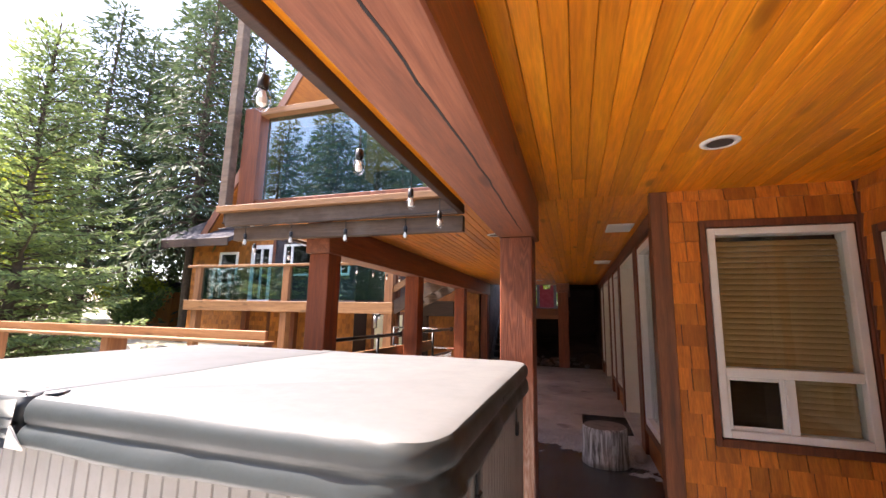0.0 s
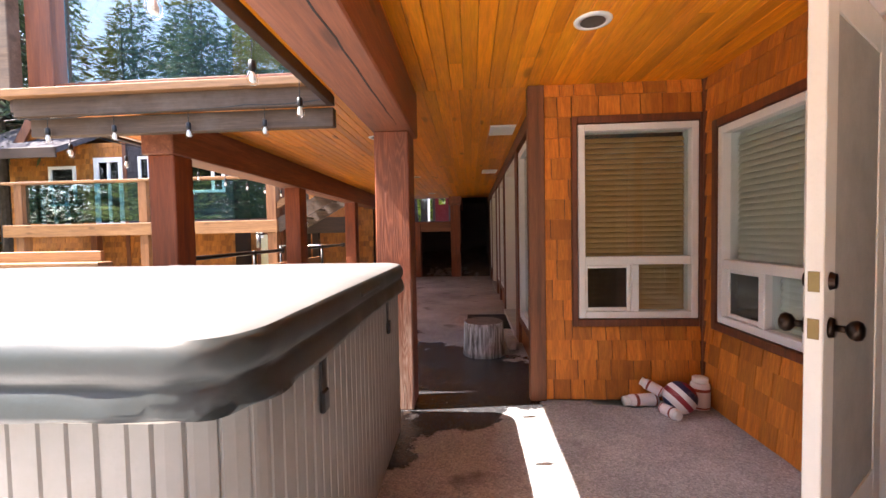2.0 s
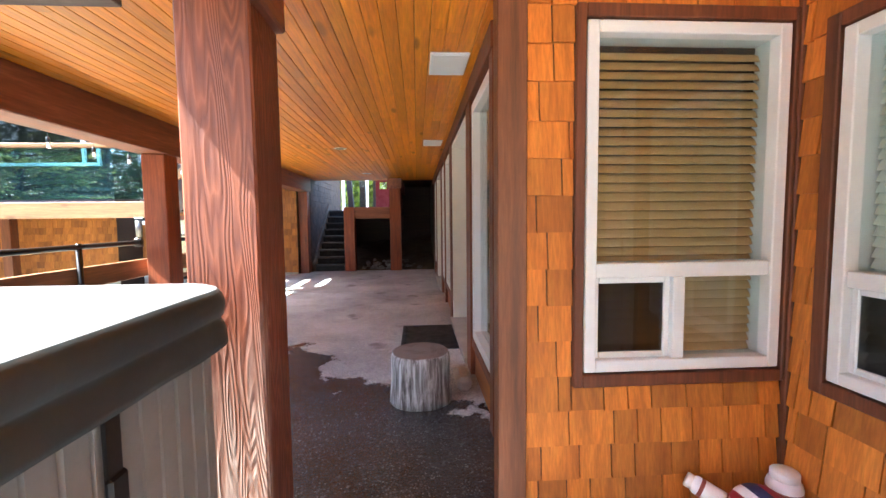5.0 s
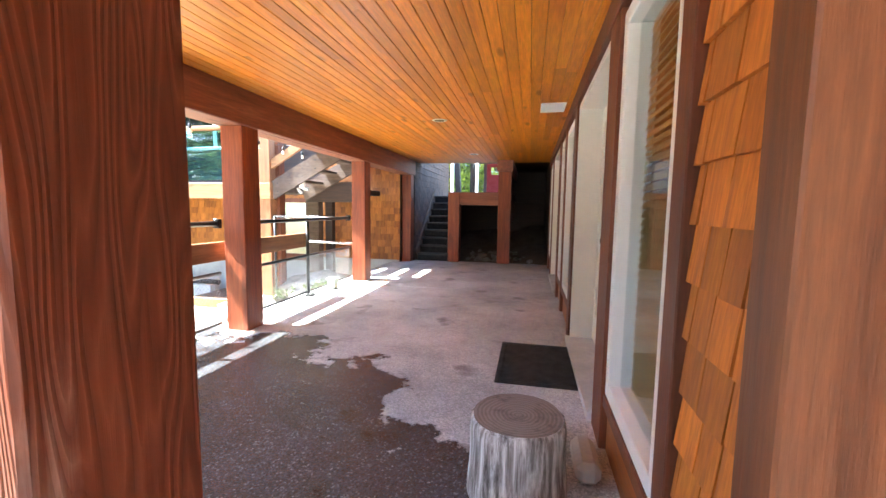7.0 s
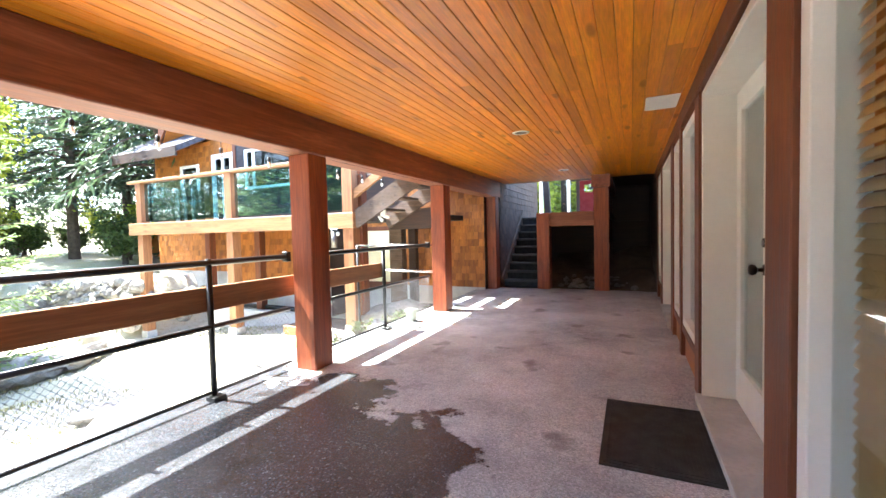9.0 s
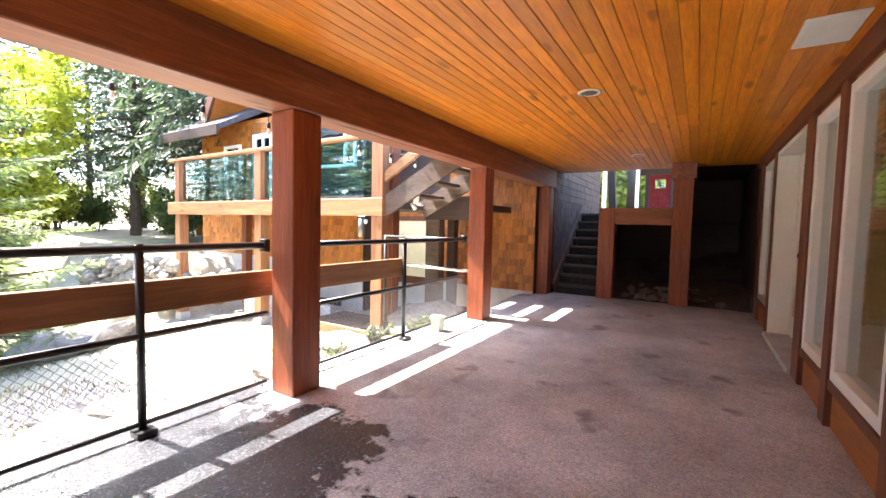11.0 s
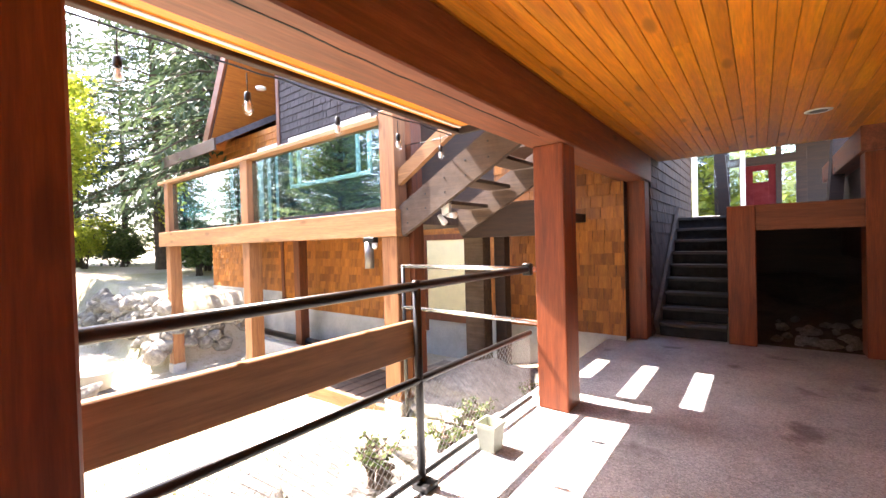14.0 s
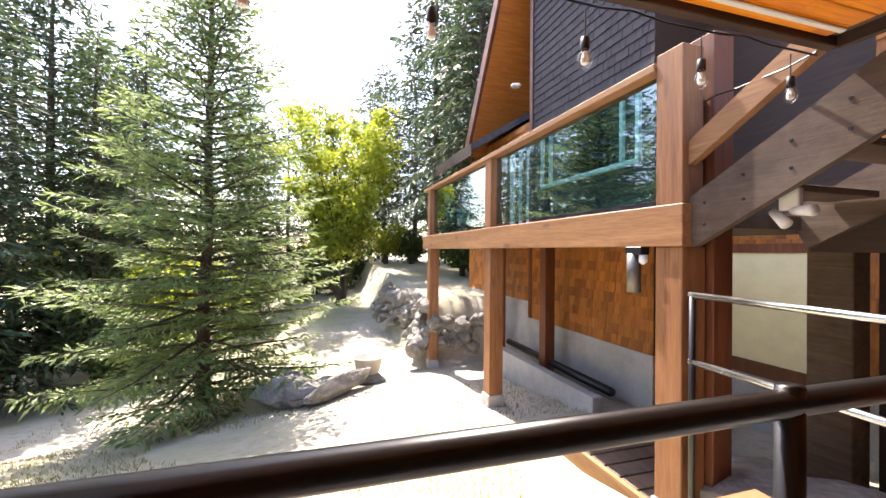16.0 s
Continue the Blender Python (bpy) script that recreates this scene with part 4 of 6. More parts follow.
for y in (2.58, 3.55):
    bm = box(bmesh.new(), (x1 + 0.004, y - 0.018, 0.74), (x1 + 0.012, y + 0.018, 0.90))
    box(bm, (x1 + 0.003, y - 0.024, 0.70), (x1 + 0.02, y + 0.024, 0.77), 0.006)
    part("strap", bm, M_BLACK, tub, "black cover strap with a buckle")
part("cover_handle", box(bmesh.new(), (x1 - 0.01, 2.95, 0.985), (x1 + 0.035, 3.27, 1.01), 0.008), M_VINYL, tub)
bm = bmesh.new()
for k in range(18):
    a, b = k * math.tau / 18, (k + 1) * math.tau / 18
    rod(bm, (-1.13 + 0.035 * math.cos(a), y0 - 0.03, 0.63 + 0.035 * math.sin(a)), (-1.13 + 0.035 * math.cos(b), y0 - 0.03, 0.63 + 0.035 * math.sin(b)), 0.006, n=6)
box(bm, (-1.12, y0 - 0.02, 0.595), (-1.075, y0 + 0.002, 0.70), 0.004)
part("tie_ring", bm, M_STEEL, tub, "chrome ring on a small plate")

step = thing("spa_step", "white plastic step standing against the hot tub", "step")
boxpart("tread", (-2.4, 1.64, 0.48), (-0.62, 2.088, 0.54), M_WHITE, step, bevel=0.012)
boxpart("body", (-2.36, 1.68, 0.0), (-0.66, 2.08, 0.48), M_WHITE, step, bevel=0.006)

# boards of the yard railing beyond the tub
yard_rail = thing("yard_railing", "low railing of weathered and orange boards behind the hot tub", "railing")
boxpart("cap_board", (-7.5, 4.44, 1.02), (-2.78, 4.58, 1.055), M_DECK, yard_rail, bevel=0.005)
boxpart("rail_board", (-7.5, 4.70, 1.05), (-3.0, 4.74, 1.14), M_BOARDX, yard_rail, bevel=0.005)
for x in (-2.95, -5.0, -7.2):
    boxpart("post", (x - 0.05, 4.47, ground_z(x, 4.5) - 0.1), (x + 0.05, 4.698, 1.018), M_DECKPOST, yard_rail, bevel=0.005)

# ---- porch railing ----
def rail_bay(y0, y1, yp):
    r = thing("metal_railing", "black steel pipe railing with a chain-link lower panel", "railing", group="railings between the porch posts")
    part("top_rail", rod(bmesh.new(), (RAIL_X, y0, 1.03), (RAIL_X, y1, 1.03), 0.024), M_BLACK, r, smooth=True)
    part("mid_rail", rod(bmesh.new(), (RAIL_X, y0, 0.55), (RAIL_X, y1, 0.55), 0.02), M_BLACK, r, smooth=True)
    part("bottom_rail", rod(bmesh.new(), (RAIL_X, y0, 0.06), (RAIL_X, y1, 0.06), 0.014), M_BLACK, r, smooth=True)
    part("upright", rod(bmesh.new(), (RAIL_X, yp, 0.0), (RAIL_X, yp, 1.06), 0.022), M_BLACK, r, smooth=True)
    part("foot", box(bmesh.new(), (RAIL_X - 0.03, yp - 0.05, 0), (RAIL_X + 0.07, yp + 0.05, 0.035), 0.004), M_BLACK, r)
    for y in (y0, y1):
        part("bracket", box(bmesh.new(), (RAIL_X - 0.035, y - (0.012 if y == y0 else 0.03), 0.985), (RAIL_X + 0.035, y + (0.03 if y == y0 else 0.012), 1.075), 0.005), M_BLACK, r)
    # woven wire: two sets of slanting wires
    bm = bmesh.new()
    h, step_ = 0.47, 0.045
    L = y1 - y0
    for s in (-1, 1):
        k = -h
        while k < L + h:
            a, b = (k, 0.0), (k + s * h, h)
            pts_ = []
            for (u, w) in (a, b):
                pts_.append((u, w))
            (ua, wa), (ub, wb) = pts_
            if s < 0:
                (ua, wa), (ub, wb) = (ub, wb), (ua, wa)
            # clip to the bay
            if ub > 0 and ua < L:
                f0, f1 = max(0, (0 - ua) / (ub - ua)), min(1, (L - ua) / (ub - ua))
                if f1 > f0:
                    P0 = (RAIL_X, y0 + ua + (ub - ua) * f0, 0.07 + wa + (wb - wa) * f0)
                    P1 = (RAIL_X, y0 + ua + (ub - ua) * f1, 0.07 + wa + (wb - wa) * f1)
                    rod(bm, P0, P1, 0.0014, n=3)
            k += step_
    part("wire_mesh", bm, M_STEEL_DULL, r, "thin grey chain-link mesh")
    return r


M_STEEL_DULL = plain("dull_wire", (0.28, 0.28, 0.28), 0.5, 1.0)
rail_bay(4.93, 7.23, 6.46)
rail_bay(7.47, 10.10, 8.83)
for a, b in ((4.95, 7.40), (7.40, 8.84)):
    ob = boxpart("rail_plank", (RAIL_X - 0.064, a + 0.002, 0.665), (RAIL_X - 0.023, b - 0.002, 0.85), M_BOARD, bevel=0.005)
    tagged(ob, "plain brown plank fixed along the porch railing", "plank", "planks on the railing")

short_rail = thing("steel_railing", "bright galvanised pipe railing beside the porch steps", "railing")
for z in (1.02, 0.60):
    part("rail", rod(bmesh.new(), (-4.12, 10.33, z), (-2.53, 10.26, z), 0.02), M_STEEL, short_rail, smooth=True)
for x in (-4.10,):
    part("upright", rod(bmesh.new(), (x, 10.33, ground_z(x, 10.3) - 0.1), (x, 10.33, 1.03), 0.02), M_BLACK, short_rail, smooth=True)

# ---- neighbouring wing of the house ----
wing = thing("house_wing", "shingled house wing with a raised timber deck", "house", kind="structure")
HY = 12.1


def joined_shingles(name, parent, origin, u, out, width, z0, z1, mat, holes=(), row=0.145, label="", wmax=0.19):
    bm = bmesh.new()
    shingles_on(None, origin, u, out, width, z0, z1, holes, row, mat=mat, rnd=random.Random(3), joined=bm, wmax=wmax)
    ob = part(name, bm, mat, parent, label)
    ob["kind"] = "stuff"
    return ob


def wall_box(name, lo, hi, mat, label=""):
    return boxpart(name, lo, hi, mat, wing, label)


wall_box("wall", (-9.28, HY, -1.0), (-6.2, HY + 0.2, 7.5), M_DARKWOOD)
wall_box("wall", (-9.28, HY + 0.2, -1.0), (-9.08, 20, 7.5), M_DARKWOOD)
wall_box("wall", (-6.4, HY + 0.2, -1.0), (-6.2, 12.9, 5.0), M_DARKWOOD)
wall_box("wall", (-6.2, 12.9, -1.0), (-4.3, 13.1, 6.0), M_DARKWOOD)
wall_box("wall", (-4.3, 12.55, -0.6), (-2.5, 12.75, 6.0), M_DARKWOOD)
wall_box("wall", (-2.5, 12.95, -0.2), (-2.3, 17.0, 6.0), M_DARKWOOD)
wall_box("wall", (-12.75, HY + 0.05, -0.6), (-9.28, HY + 0.25, 3.9), M_DARKWOOD)
wall_box("wall", (-12.75, HY + 0.25, -0.6), (-12.55, 20, 3.9), M_DARKWOOD)
wall_box("foundation", (-9.29, HY - 0.03, -1.2), (-6.19, HY, 0.0), M_CONC, "pale concrete foundation")
wall_box("foundation", (-6.19, 12.87, -1.2), (-4.3, 12.9, 0.0), M_CONC)
wall_box("foundation", (-4.29, 12.52, -1.2), (-2.5, 12.55, 0.05), M_CONC)
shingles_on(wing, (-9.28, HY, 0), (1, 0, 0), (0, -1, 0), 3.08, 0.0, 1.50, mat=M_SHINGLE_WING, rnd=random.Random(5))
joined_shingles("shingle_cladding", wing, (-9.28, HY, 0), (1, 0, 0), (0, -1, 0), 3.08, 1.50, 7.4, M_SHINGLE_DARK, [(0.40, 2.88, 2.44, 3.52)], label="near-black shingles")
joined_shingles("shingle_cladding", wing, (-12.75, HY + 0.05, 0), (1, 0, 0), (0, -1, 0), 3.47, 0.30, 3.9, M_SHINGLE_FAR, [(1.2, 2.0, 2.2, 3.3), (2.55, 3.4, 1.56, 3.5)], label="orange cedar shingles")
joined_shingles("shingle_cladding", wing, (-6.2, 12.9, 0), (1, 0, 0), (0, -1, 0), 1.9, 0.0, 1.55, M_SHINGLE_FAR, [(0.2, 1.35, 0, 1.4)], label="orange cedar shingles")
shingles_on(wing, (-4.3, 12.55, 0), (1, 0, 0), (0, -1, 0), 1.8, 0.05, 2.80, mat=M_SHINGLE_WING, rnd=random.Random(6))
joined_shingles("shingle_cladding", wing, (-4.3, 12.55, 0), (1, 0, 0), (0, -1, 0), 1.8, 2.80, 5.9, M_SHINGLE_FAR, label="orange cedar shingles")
joined_shingles("shingle_cladding", wing, (-2.3, 12.97, 0), (0, 1, 0), (1, 0, 0), 3.9, 0.0, 5.6, M_SHINGLE_GREY, label="grey-brown weathered shingles")
# cream door under the deck
part("door", box(bmesh.new(), (-5.9, 12.86, 0.06), (-4.96, 12.9, 1.30), 0.004), M_CREAM, wing, "cream painted lower door")
for lo, hi in (((-6.0, 12.84, -0.3), (-5.9, 12.9, 1.4)), ((-4.96, 12.84, -0.3), (-4.86, 12.9, 1.4)), ((-5.9, 12.84, 1.30), (-4.96, 12.9, 1.4)), ((-5.9, 12.84, -0.1), (-4.96, 12.9, 0.06))):
    part("door_frame", box(bmesh.new(), lo, hi, 0.004), M_TRIM, wing)


def far_window(x0, x1, y, z0, z1, fw=0.09, mulls=()):
    w = new("window")
    w.parent = wing
    for q in ((x0, x0 + fw, z0, z1), (x1 - fw, x1, z0, z1), (x0 + fw, x1 - fw, z0, z0 + fw), (x0 + fw, x1 - fw, z1 - fw, z1), *[(m - 0.035, m + 0.035, z0 + fw, z1 - fw) for m in mulls]):
        part("frame", box(bmesh.new(), (q[0], y - 0.05, q[2]), (q[1], y + 0.05, q[3]), 0.004), M_WHITE, w)
    part("pane", box(bmesh.new(), (x0 + fw, y - 0.005, z0 + fw), (x1 - fw, y + 0.005, z1 - fw)), M_PANE, w)
    return w


M_PANE = glass_mat("far_pane", (0.12, 0.16, 0.16))
far_window(-8.86, -6.42, HY, 2.46, 3.49, 0.07, (-8.55, -6.75))
far_window(-11.55, -10.75, HY + 0.05, 2.2, 3.3, 0.08)
far_window(-10.2, -9.35, HY + 0.05, 1.57, 3.5, 0.13, (-9.77,))
wall_box("foundation", (-12.76, HY + 0.02, -1.2), (-9.29, HY + 0.05, 0.30), M_CONC)
wall_box("corner_board", (-9.31, HY - 0.035, 0.0), (-9.2, HY - 0.022, 7.4), M_TRIM)
# roof: a steep slope with a boarded underside
def roof_slab(name, a, b, y0, y1, thick, mat, label=""):
    """A sloping slab between two (x, z) lines."""
    bm = bmesh.new()
    d = Vector((b[0] - a[0], 0, b[1] - a[1])).normalized()
    nrm = Vector((-d.z, 0, d.x)) * thick
    vs = []
    for y in (y0, y1):
        for p in (Vector((a[0], y, a[1])), Vector((b[0], y, b[1])), Vector((b[0], y, b[1])) + nrm, Vector((a[0], y, a[1])) + nrm):
            vs.append(bm.verts.new(p))
    for q in ((0, 1, 2, 3), (7, 6, 5, 4), (0, 4, 5, 1), (1, 5, 6, 2), (2, 6, 7, 3), (3, 7, 4, 0)):
        bm.faces.new([vs[i] for i in q])
    return part(name, bm, mat, wing, label)


roof_slab("roof", (-11.9, 3.75), (-8.2, 9.6), 11.75, 20, 0.12, M_ROOF, "dark asphalt roof")
roof_slab("soffit", (-11.86, 3.72), (-8.2, 9.5), 11.78, 20, 0.03, M_PANEL, "orange boarded roof underside")
roof_slab("barge_board", (-11.95, 3.6), (-8.2, 9.5), 11.70, 11.75, 0.25, M_TRIM, "dark brown barge board")
bm = bmesh.new()
b0 = [(-13.4, 11.3, 3.50), (-10.4, 11.3, 3.50), (-9.3, 15.5, 6.0), (-13.4, 15.5, 6.0)]
vs = [bm.verts.new(p) for p in b0] + [bm.verts.new((p[0], p[1], p[2] + 0.15)) for p in b0]
for q in ((0, 1, 2, 3), (7, 6, 5, 4), (0, 4, 5, 1), (1, 5, 6, 2), (2, 6, 7, 3), (3, 7, 4, 0)):
    bm.faces.new([vs[i] for i in q])
part("roof", bm, M_ROOF, wing, "low asphalt-shingled roof")
part("eave_board", box(bmesh.new(), (-13.42, 11.26, 3.38), (-10.4, 11.3, 3.64), 0.004), M_DARKWOOD, wing, "dark brown eave board")
# raised deck
DX0, DX1, DY = -10.8, -4.15, 10.3
part("deck_floor", box(bmesh.new(), (DX0 + 0.05, DY + 0.12, 1.46), (DX1 - 0.02, HY - 0.01, 1.56)), M_OLD, wing)
part("deck_rim", box(bmesh.new(), (DX0, DY, 1.33), (DX1, DY + 0.1, 1.61), 0.006), M_DECK, wing, "honey-coloured deck rim beam")
for x, w_ in ((-10.5, 0.2), (-7.42, 0.2), (-4.39, 0.22)):
    g = ground_z(x, DY)
    part("deck_post", box(bmesh.new(), (x, DY + 0.02, g + 0.18), (x + w_, DY + 0.22, 1.328), 0.006), M_DECKPOST, wing)
    part("footing", box(bmesh.new(), (x - 0.015, DY, g - 0.2), (x + w_ + 0.015, DY + 0.24, g + 0.18), 0.01), M_CONC, wing, "concrete footing")
    part("rail_post", box(bmesh.new(), (x, DY + 0.02, 1.612), (x + w_, DY + 0.2, 2.66 if x > -5 else 2.56), 0.006), M_DECKPOST, wing)
part("deck_post", box(bmesh.new(), (-4.34, 10.53, -0.5), (-4.12, 10.70, 2.75), 0.006), M_TRIM, wing)
part("deck_post", box(bmesh.new(), (-4.36, 11.80, -0.6), (-4.06, 12.0, 1.45), 0.008), M_OLD, wing, "thick weathered post beside the lower door")
part("deck_post", box(bmesh.new(), (-4.04, 12.05, -0.6), (-3.88, 12.2, 1.45), 0.006), M_DARKWOOD, wing)
for x in (-9.9, -8.1):
    part("deck_post", box(bmesh.new(), (x, 11.6, -0.9), (x + 0.18, 11.78, 1.46), 0.006), M_TRIM, wing)
part("cap_rail", box(bmesh.new(), (DX0, DY + 0.01, 2.56), (-4.4, DY + 0.21, 2.62), 0.006), M_DECK, wing, "timber cap rail")
for a, b in ((-10.28, -7.44), (-7.2, -4.41)):
    part("glass_panel", box(bmesh.new(), (a, DY + 0.1, 1.66), (b, DY + 0.108, 2.55)), M_GLASS_RAIL, wing, "green tinted glass panel").visible_shadow = False
part("glass_panel", box(bmesh.new(), (-10.6, DY + 0.3, 1.66), (-10.59, HY + 1.4, 2.55)), M_GLASS_RAIL, wing).visible_shadow = False

# outside stairs from the raised deck to the deck above the porch
ext = thing("deck_stairs", "weathered open timber stairs between the two decks", "stairs", kind="structure")
for y in (10.40, 11.45):
    part("stringer", slant(bmesh.new(), (-4.2, y, 1.46), (-2.45, y, 2.40), 0.05, 0.30), M_OLD, ext)
for x, z in ((-3.87, 1.69), (-3.57, 1.89), (-3.27, 2.09), (-2.97, 2.29)):
    part("tread", box(bmesh.new(), (x - 0.14, 10.45, z - 0.045), (x + 0.14, 11.42, z), 0.004), M_OLD, ext)
for k in range(7):
    f = 0.08 + k * 0.14
    for dz in (-0.07, 0.07):
        part("bolt", rod(bmesh.new(), (-4.2 + 1.75 * f, 10.375, 1.46 + 0.94 * f + dz), (-4.2 + 1.75 * f, 10.372, 1.46 + 0.94 * f + dz), 0.011, 0.009, 8), M_BLACK, ext)
part("hand_rail", slant(bmesh.new(), (-4.2, 10.40, 1.92), (-3.0, 10.40, 2.62), 0.06, 0.14), M_DECK, ext, "pale hand rail board")
part("under_deck", box(bmesh.new(), (-4.2, 11.565, 1.46), (-2.95, 12.5, 1.56)), M_DARKWOOD, ext)
part("header", box(bmesh.new(), (-4.15, 11.48, 1.30), (-2.95, 11.56, 1.70), 0.006), M_DARKWOOD, ext)


# ---- lamps and fittings on the porch ceiling ----
M_LAMPWHITE = plain("lamp_white", (0.82, 0.82, 0.80), 0.35, 0, 0.04)
M_BULB = glass_mat("bulb_glass", (0.97, 0.97, 0.95))
M_SHADE_DARK = plain("lamp_inside", (0.16, 0.15, 0.14), 0.4, 0.6)


def ceiling_can(x, y):
    c = thing("recessed_light", "round recessed ceiling light with a white ring, switched off", "ceiling light", (x, y, CEIL), "recessed lights of the porch")
    part("ring", lathe(bmesh.new(), [(0.062, 0.0), (0.062, -0.006), (0.075, -0.009), (0.092, -0.004), (0.093, 0.001)], n=28), M_LAMPWHITE, c, smooth=True)
    part("well", lathe(bmesh.new(), [(0.060, -0.0065), (0.058, -0.0068), (0.030, -0.007), (0.002, -0.007)], n=24), M_SHADE_DARK, c, "dark inner cone and lens")
    return c


for x, y in ((0.80, 3.50), (-0.80, 5.74), (-0.80, 8.84), (-0.80, 11.95)):
    ceiling_can(x, y)


def vent(x, y):
    # flat white air vent in the ceiling, no lamp in it
    v = thing("ceiling_vent", "square flat white ceiling vent", "ceiling light", (x, y, CEIL), "square panels in the porch ceiling")
    part("frame", box(bmesh.new(), (-0.125, -0.19, -0.014), (0.125, 0.19, -0.001), 0.005), M_LAMPWHITE, v)
    part("diffuser", box(bmesh.new(), (-0.105, -0.17, -0.0175), (0.105, 0.17, -0.0145), 0.002), M_WHITE, v)
    return v


for x, y in ((0.51, 5.60), (0.51, 8.38)):
    vent(x, y)


def string_light(name_group, points, bulbs):
    """A black cable along the eave with hanging glass bulbs."""
    s = thing("string_lights", "black string light cable with clear hanging bulbs along the eave", "string lights", group=name_group)
    bm = bmesh.new()
    rng2 = random.Random(len(points))
    for a, b in zip(points, points[1:]):
        a, b = Vector(a), Vector(b)
        n = max(2, int((b - a).length / 0.15))
        prev_ = a
        for k in range(1, n + 1):
            q = a.lerp(b, k / n)
            q.z -= 0.012 * (k % 4 != 0) + rng2.random() * 0.006
            rod(bm, prev_, q, 0.005, n=6)
            prev_ = q
    part("cable", bm, M_BLACK, s)
    for x, y, z in bulbs:
        bm = bmesh.new()
        rod(bm, (x, y, z + 0.06), (x, y, z + 0.17), 0.003, n=6)
        part("drop_wire", bm, M_BLACK, s)
        part("socket", lathe(bmesh.new(), [(0.010, 0.065), (0.017, 0.06), (0.018, 0.02), (0.015, 0.012)][::-1], (x, y, z), 14), M_BLACK, s, "black bulb socket", True)
        ob = part("bulb", lathe(bmesh.new(), [(0.004, -0.062), (0.016, -0.056), (0.026, -0.04), (0.0285, -0.022), (0.025, -0.004), (0.017, 0.012)], (x, y, z), 16), M_BULB, s, "clear glass bulb", True)
        ob.visible_shadow = False
        part("filament", lathe(bmesh.new(), [(0.004, -0.045), (0.015, -0.038), (0.017, -0.02), (0.008, 0.008)], (x, y, z), 8), M_LAMPWHITE, s)
    return s


BULBS_A = (0.3, 0.9, 1.5, 2.11, 2.73, 3.36, 3.92)
string_light("string lights", [(EAVE_X - 0.035, 4.4, 2.24), (EAVE_X - 0.035, 10.3, 2.24), (-4.2, 10.5, 2.3), (-4.2, 10.4, 1.5)], [(EAVE_X - 0.05, y, 2.045) for y in (4.9, 5.5, 6.05, 6.65, 7.25, 7.84, 8.42, 9.03, 9.61, 10.15)])
string_light("string lights", [(-0.88, -1.5, 2.24), (-0.88, 4.38, 2.24), (-3.45, 4.39, 2.19)], [(-0.875, y, 2.035) for y in BULBS_A] + [(x, 4.40, 2.05) for x in (-1.35, -1.95, -2.55, -3.1)])

# ---- loose things on the porch ----
mat_thing = thing("door_mat", "dark rubber door mat with a patterned border", "door mat", (0.41, 7.06, 0.0))
part("base", box(bmesh.new(), (-0.30, -0.44, 0.0), (0.30, 0.44, 0.010), 0.003), M_RUBBER, mat_thing)
bm = bmesh.new()
for a in (0.245, 0.275):
    for s in (-1, 1):
        box(bm, (s * a - 0.005, -0.42, 0.0103), (s * a + 0.005, 0.42, 0.014))
        box(bm, (-0.24, s * (a + 0.14) - 0.005, 0.0103), (0.24, s * (a + 0.14) + 0.005, 0.014))
k = -0.40
while k < 0.40:
    for s in (-1, 1):
        box(bm, (s * 0.26 - 0.007, k, 0.0103), (s * 0.26 + 0.007, k + 0.014, 0.013))
    k += 0.028
part("border", bm, M_RUBBER, mat_thing, "raised border of bars and studs")
bm = bmesh.new()
for k in range(23):
    box(bm, (-0.225 + k * 0.02, -0.385, 0.0103), (-0.213 + k * 0.02, 0.385, 0.0125))
part("ribs", bm, M_RUBBER, mat_thing)


def bark_material():
    m, nt, b = material("grey_bark", 0.95)
    n1 = noise_tex(nt, coords(nt, (16, 16, 1.6)), 1.6, 6, 0.7, 0.4)
    n2 = noise_tex(nt, coords(nt), 4, 4, 0.6)
    c = ramp(nt, n1, [(0.33, (0.05, 0.042, 0.038)), (0.44, (0.2, 0.185, 0.175)), (0.54, (0.45, 0.44, 0.43)), (0.68, (0.72, 0.71, 0.70))])
    c = mix(nt, c, (0.12, 0.09, 0.075), ramp(nt, n2, [(0.5, (0, 0, 0)), (0.75, (0.7, 0.7, 0.7))]))
    nt.links.new(c, b.inputs["Base Color"])
    bump(nt, b, n1, 0.8, 0.02)
    return m


def endgrain_material():
    m, nt, b = material("stump_end_grain", 0.9)
    w = nt.nodes.new("ShaderNodeTexWave")
    w.wave_type, w.rings_direction = "RINGS", "Z"
    w.inputs["Scale"].default_value, w.inputs["Distortion"].default_value, w.inputs["Detail"].default_value = 18, 3.0, 3
    nt.links.new(coords(nt), w.inputs["Vector"])
    c = ramp(nt, w.outputs["Fac"], [(0.2, (0.165, 0.135, 0.118)), (0.8, (0.215, 0.178, 0.155))])
    c = mix(nt, c, (0.08, 0.06, 0.05), ramp(nt, noise_tex(nt, coords(nt), 7, 5, 0.7), [(0.5, (0, 0, 0)), (0.7, (0.9, 0.9, 0.9))]))
    nt.links.new(c, b.inputs["Base Color"])
    bump(nt, b, w.outputs["Fac"], 0.3, 0.005)
    return m


stump = thing("tree_stump", "weathered grey cut log standing on end on the porch floor", "stump", (0.30, 5.56, 0.0))
bm = bmesh.new()
N = 64
rings = []
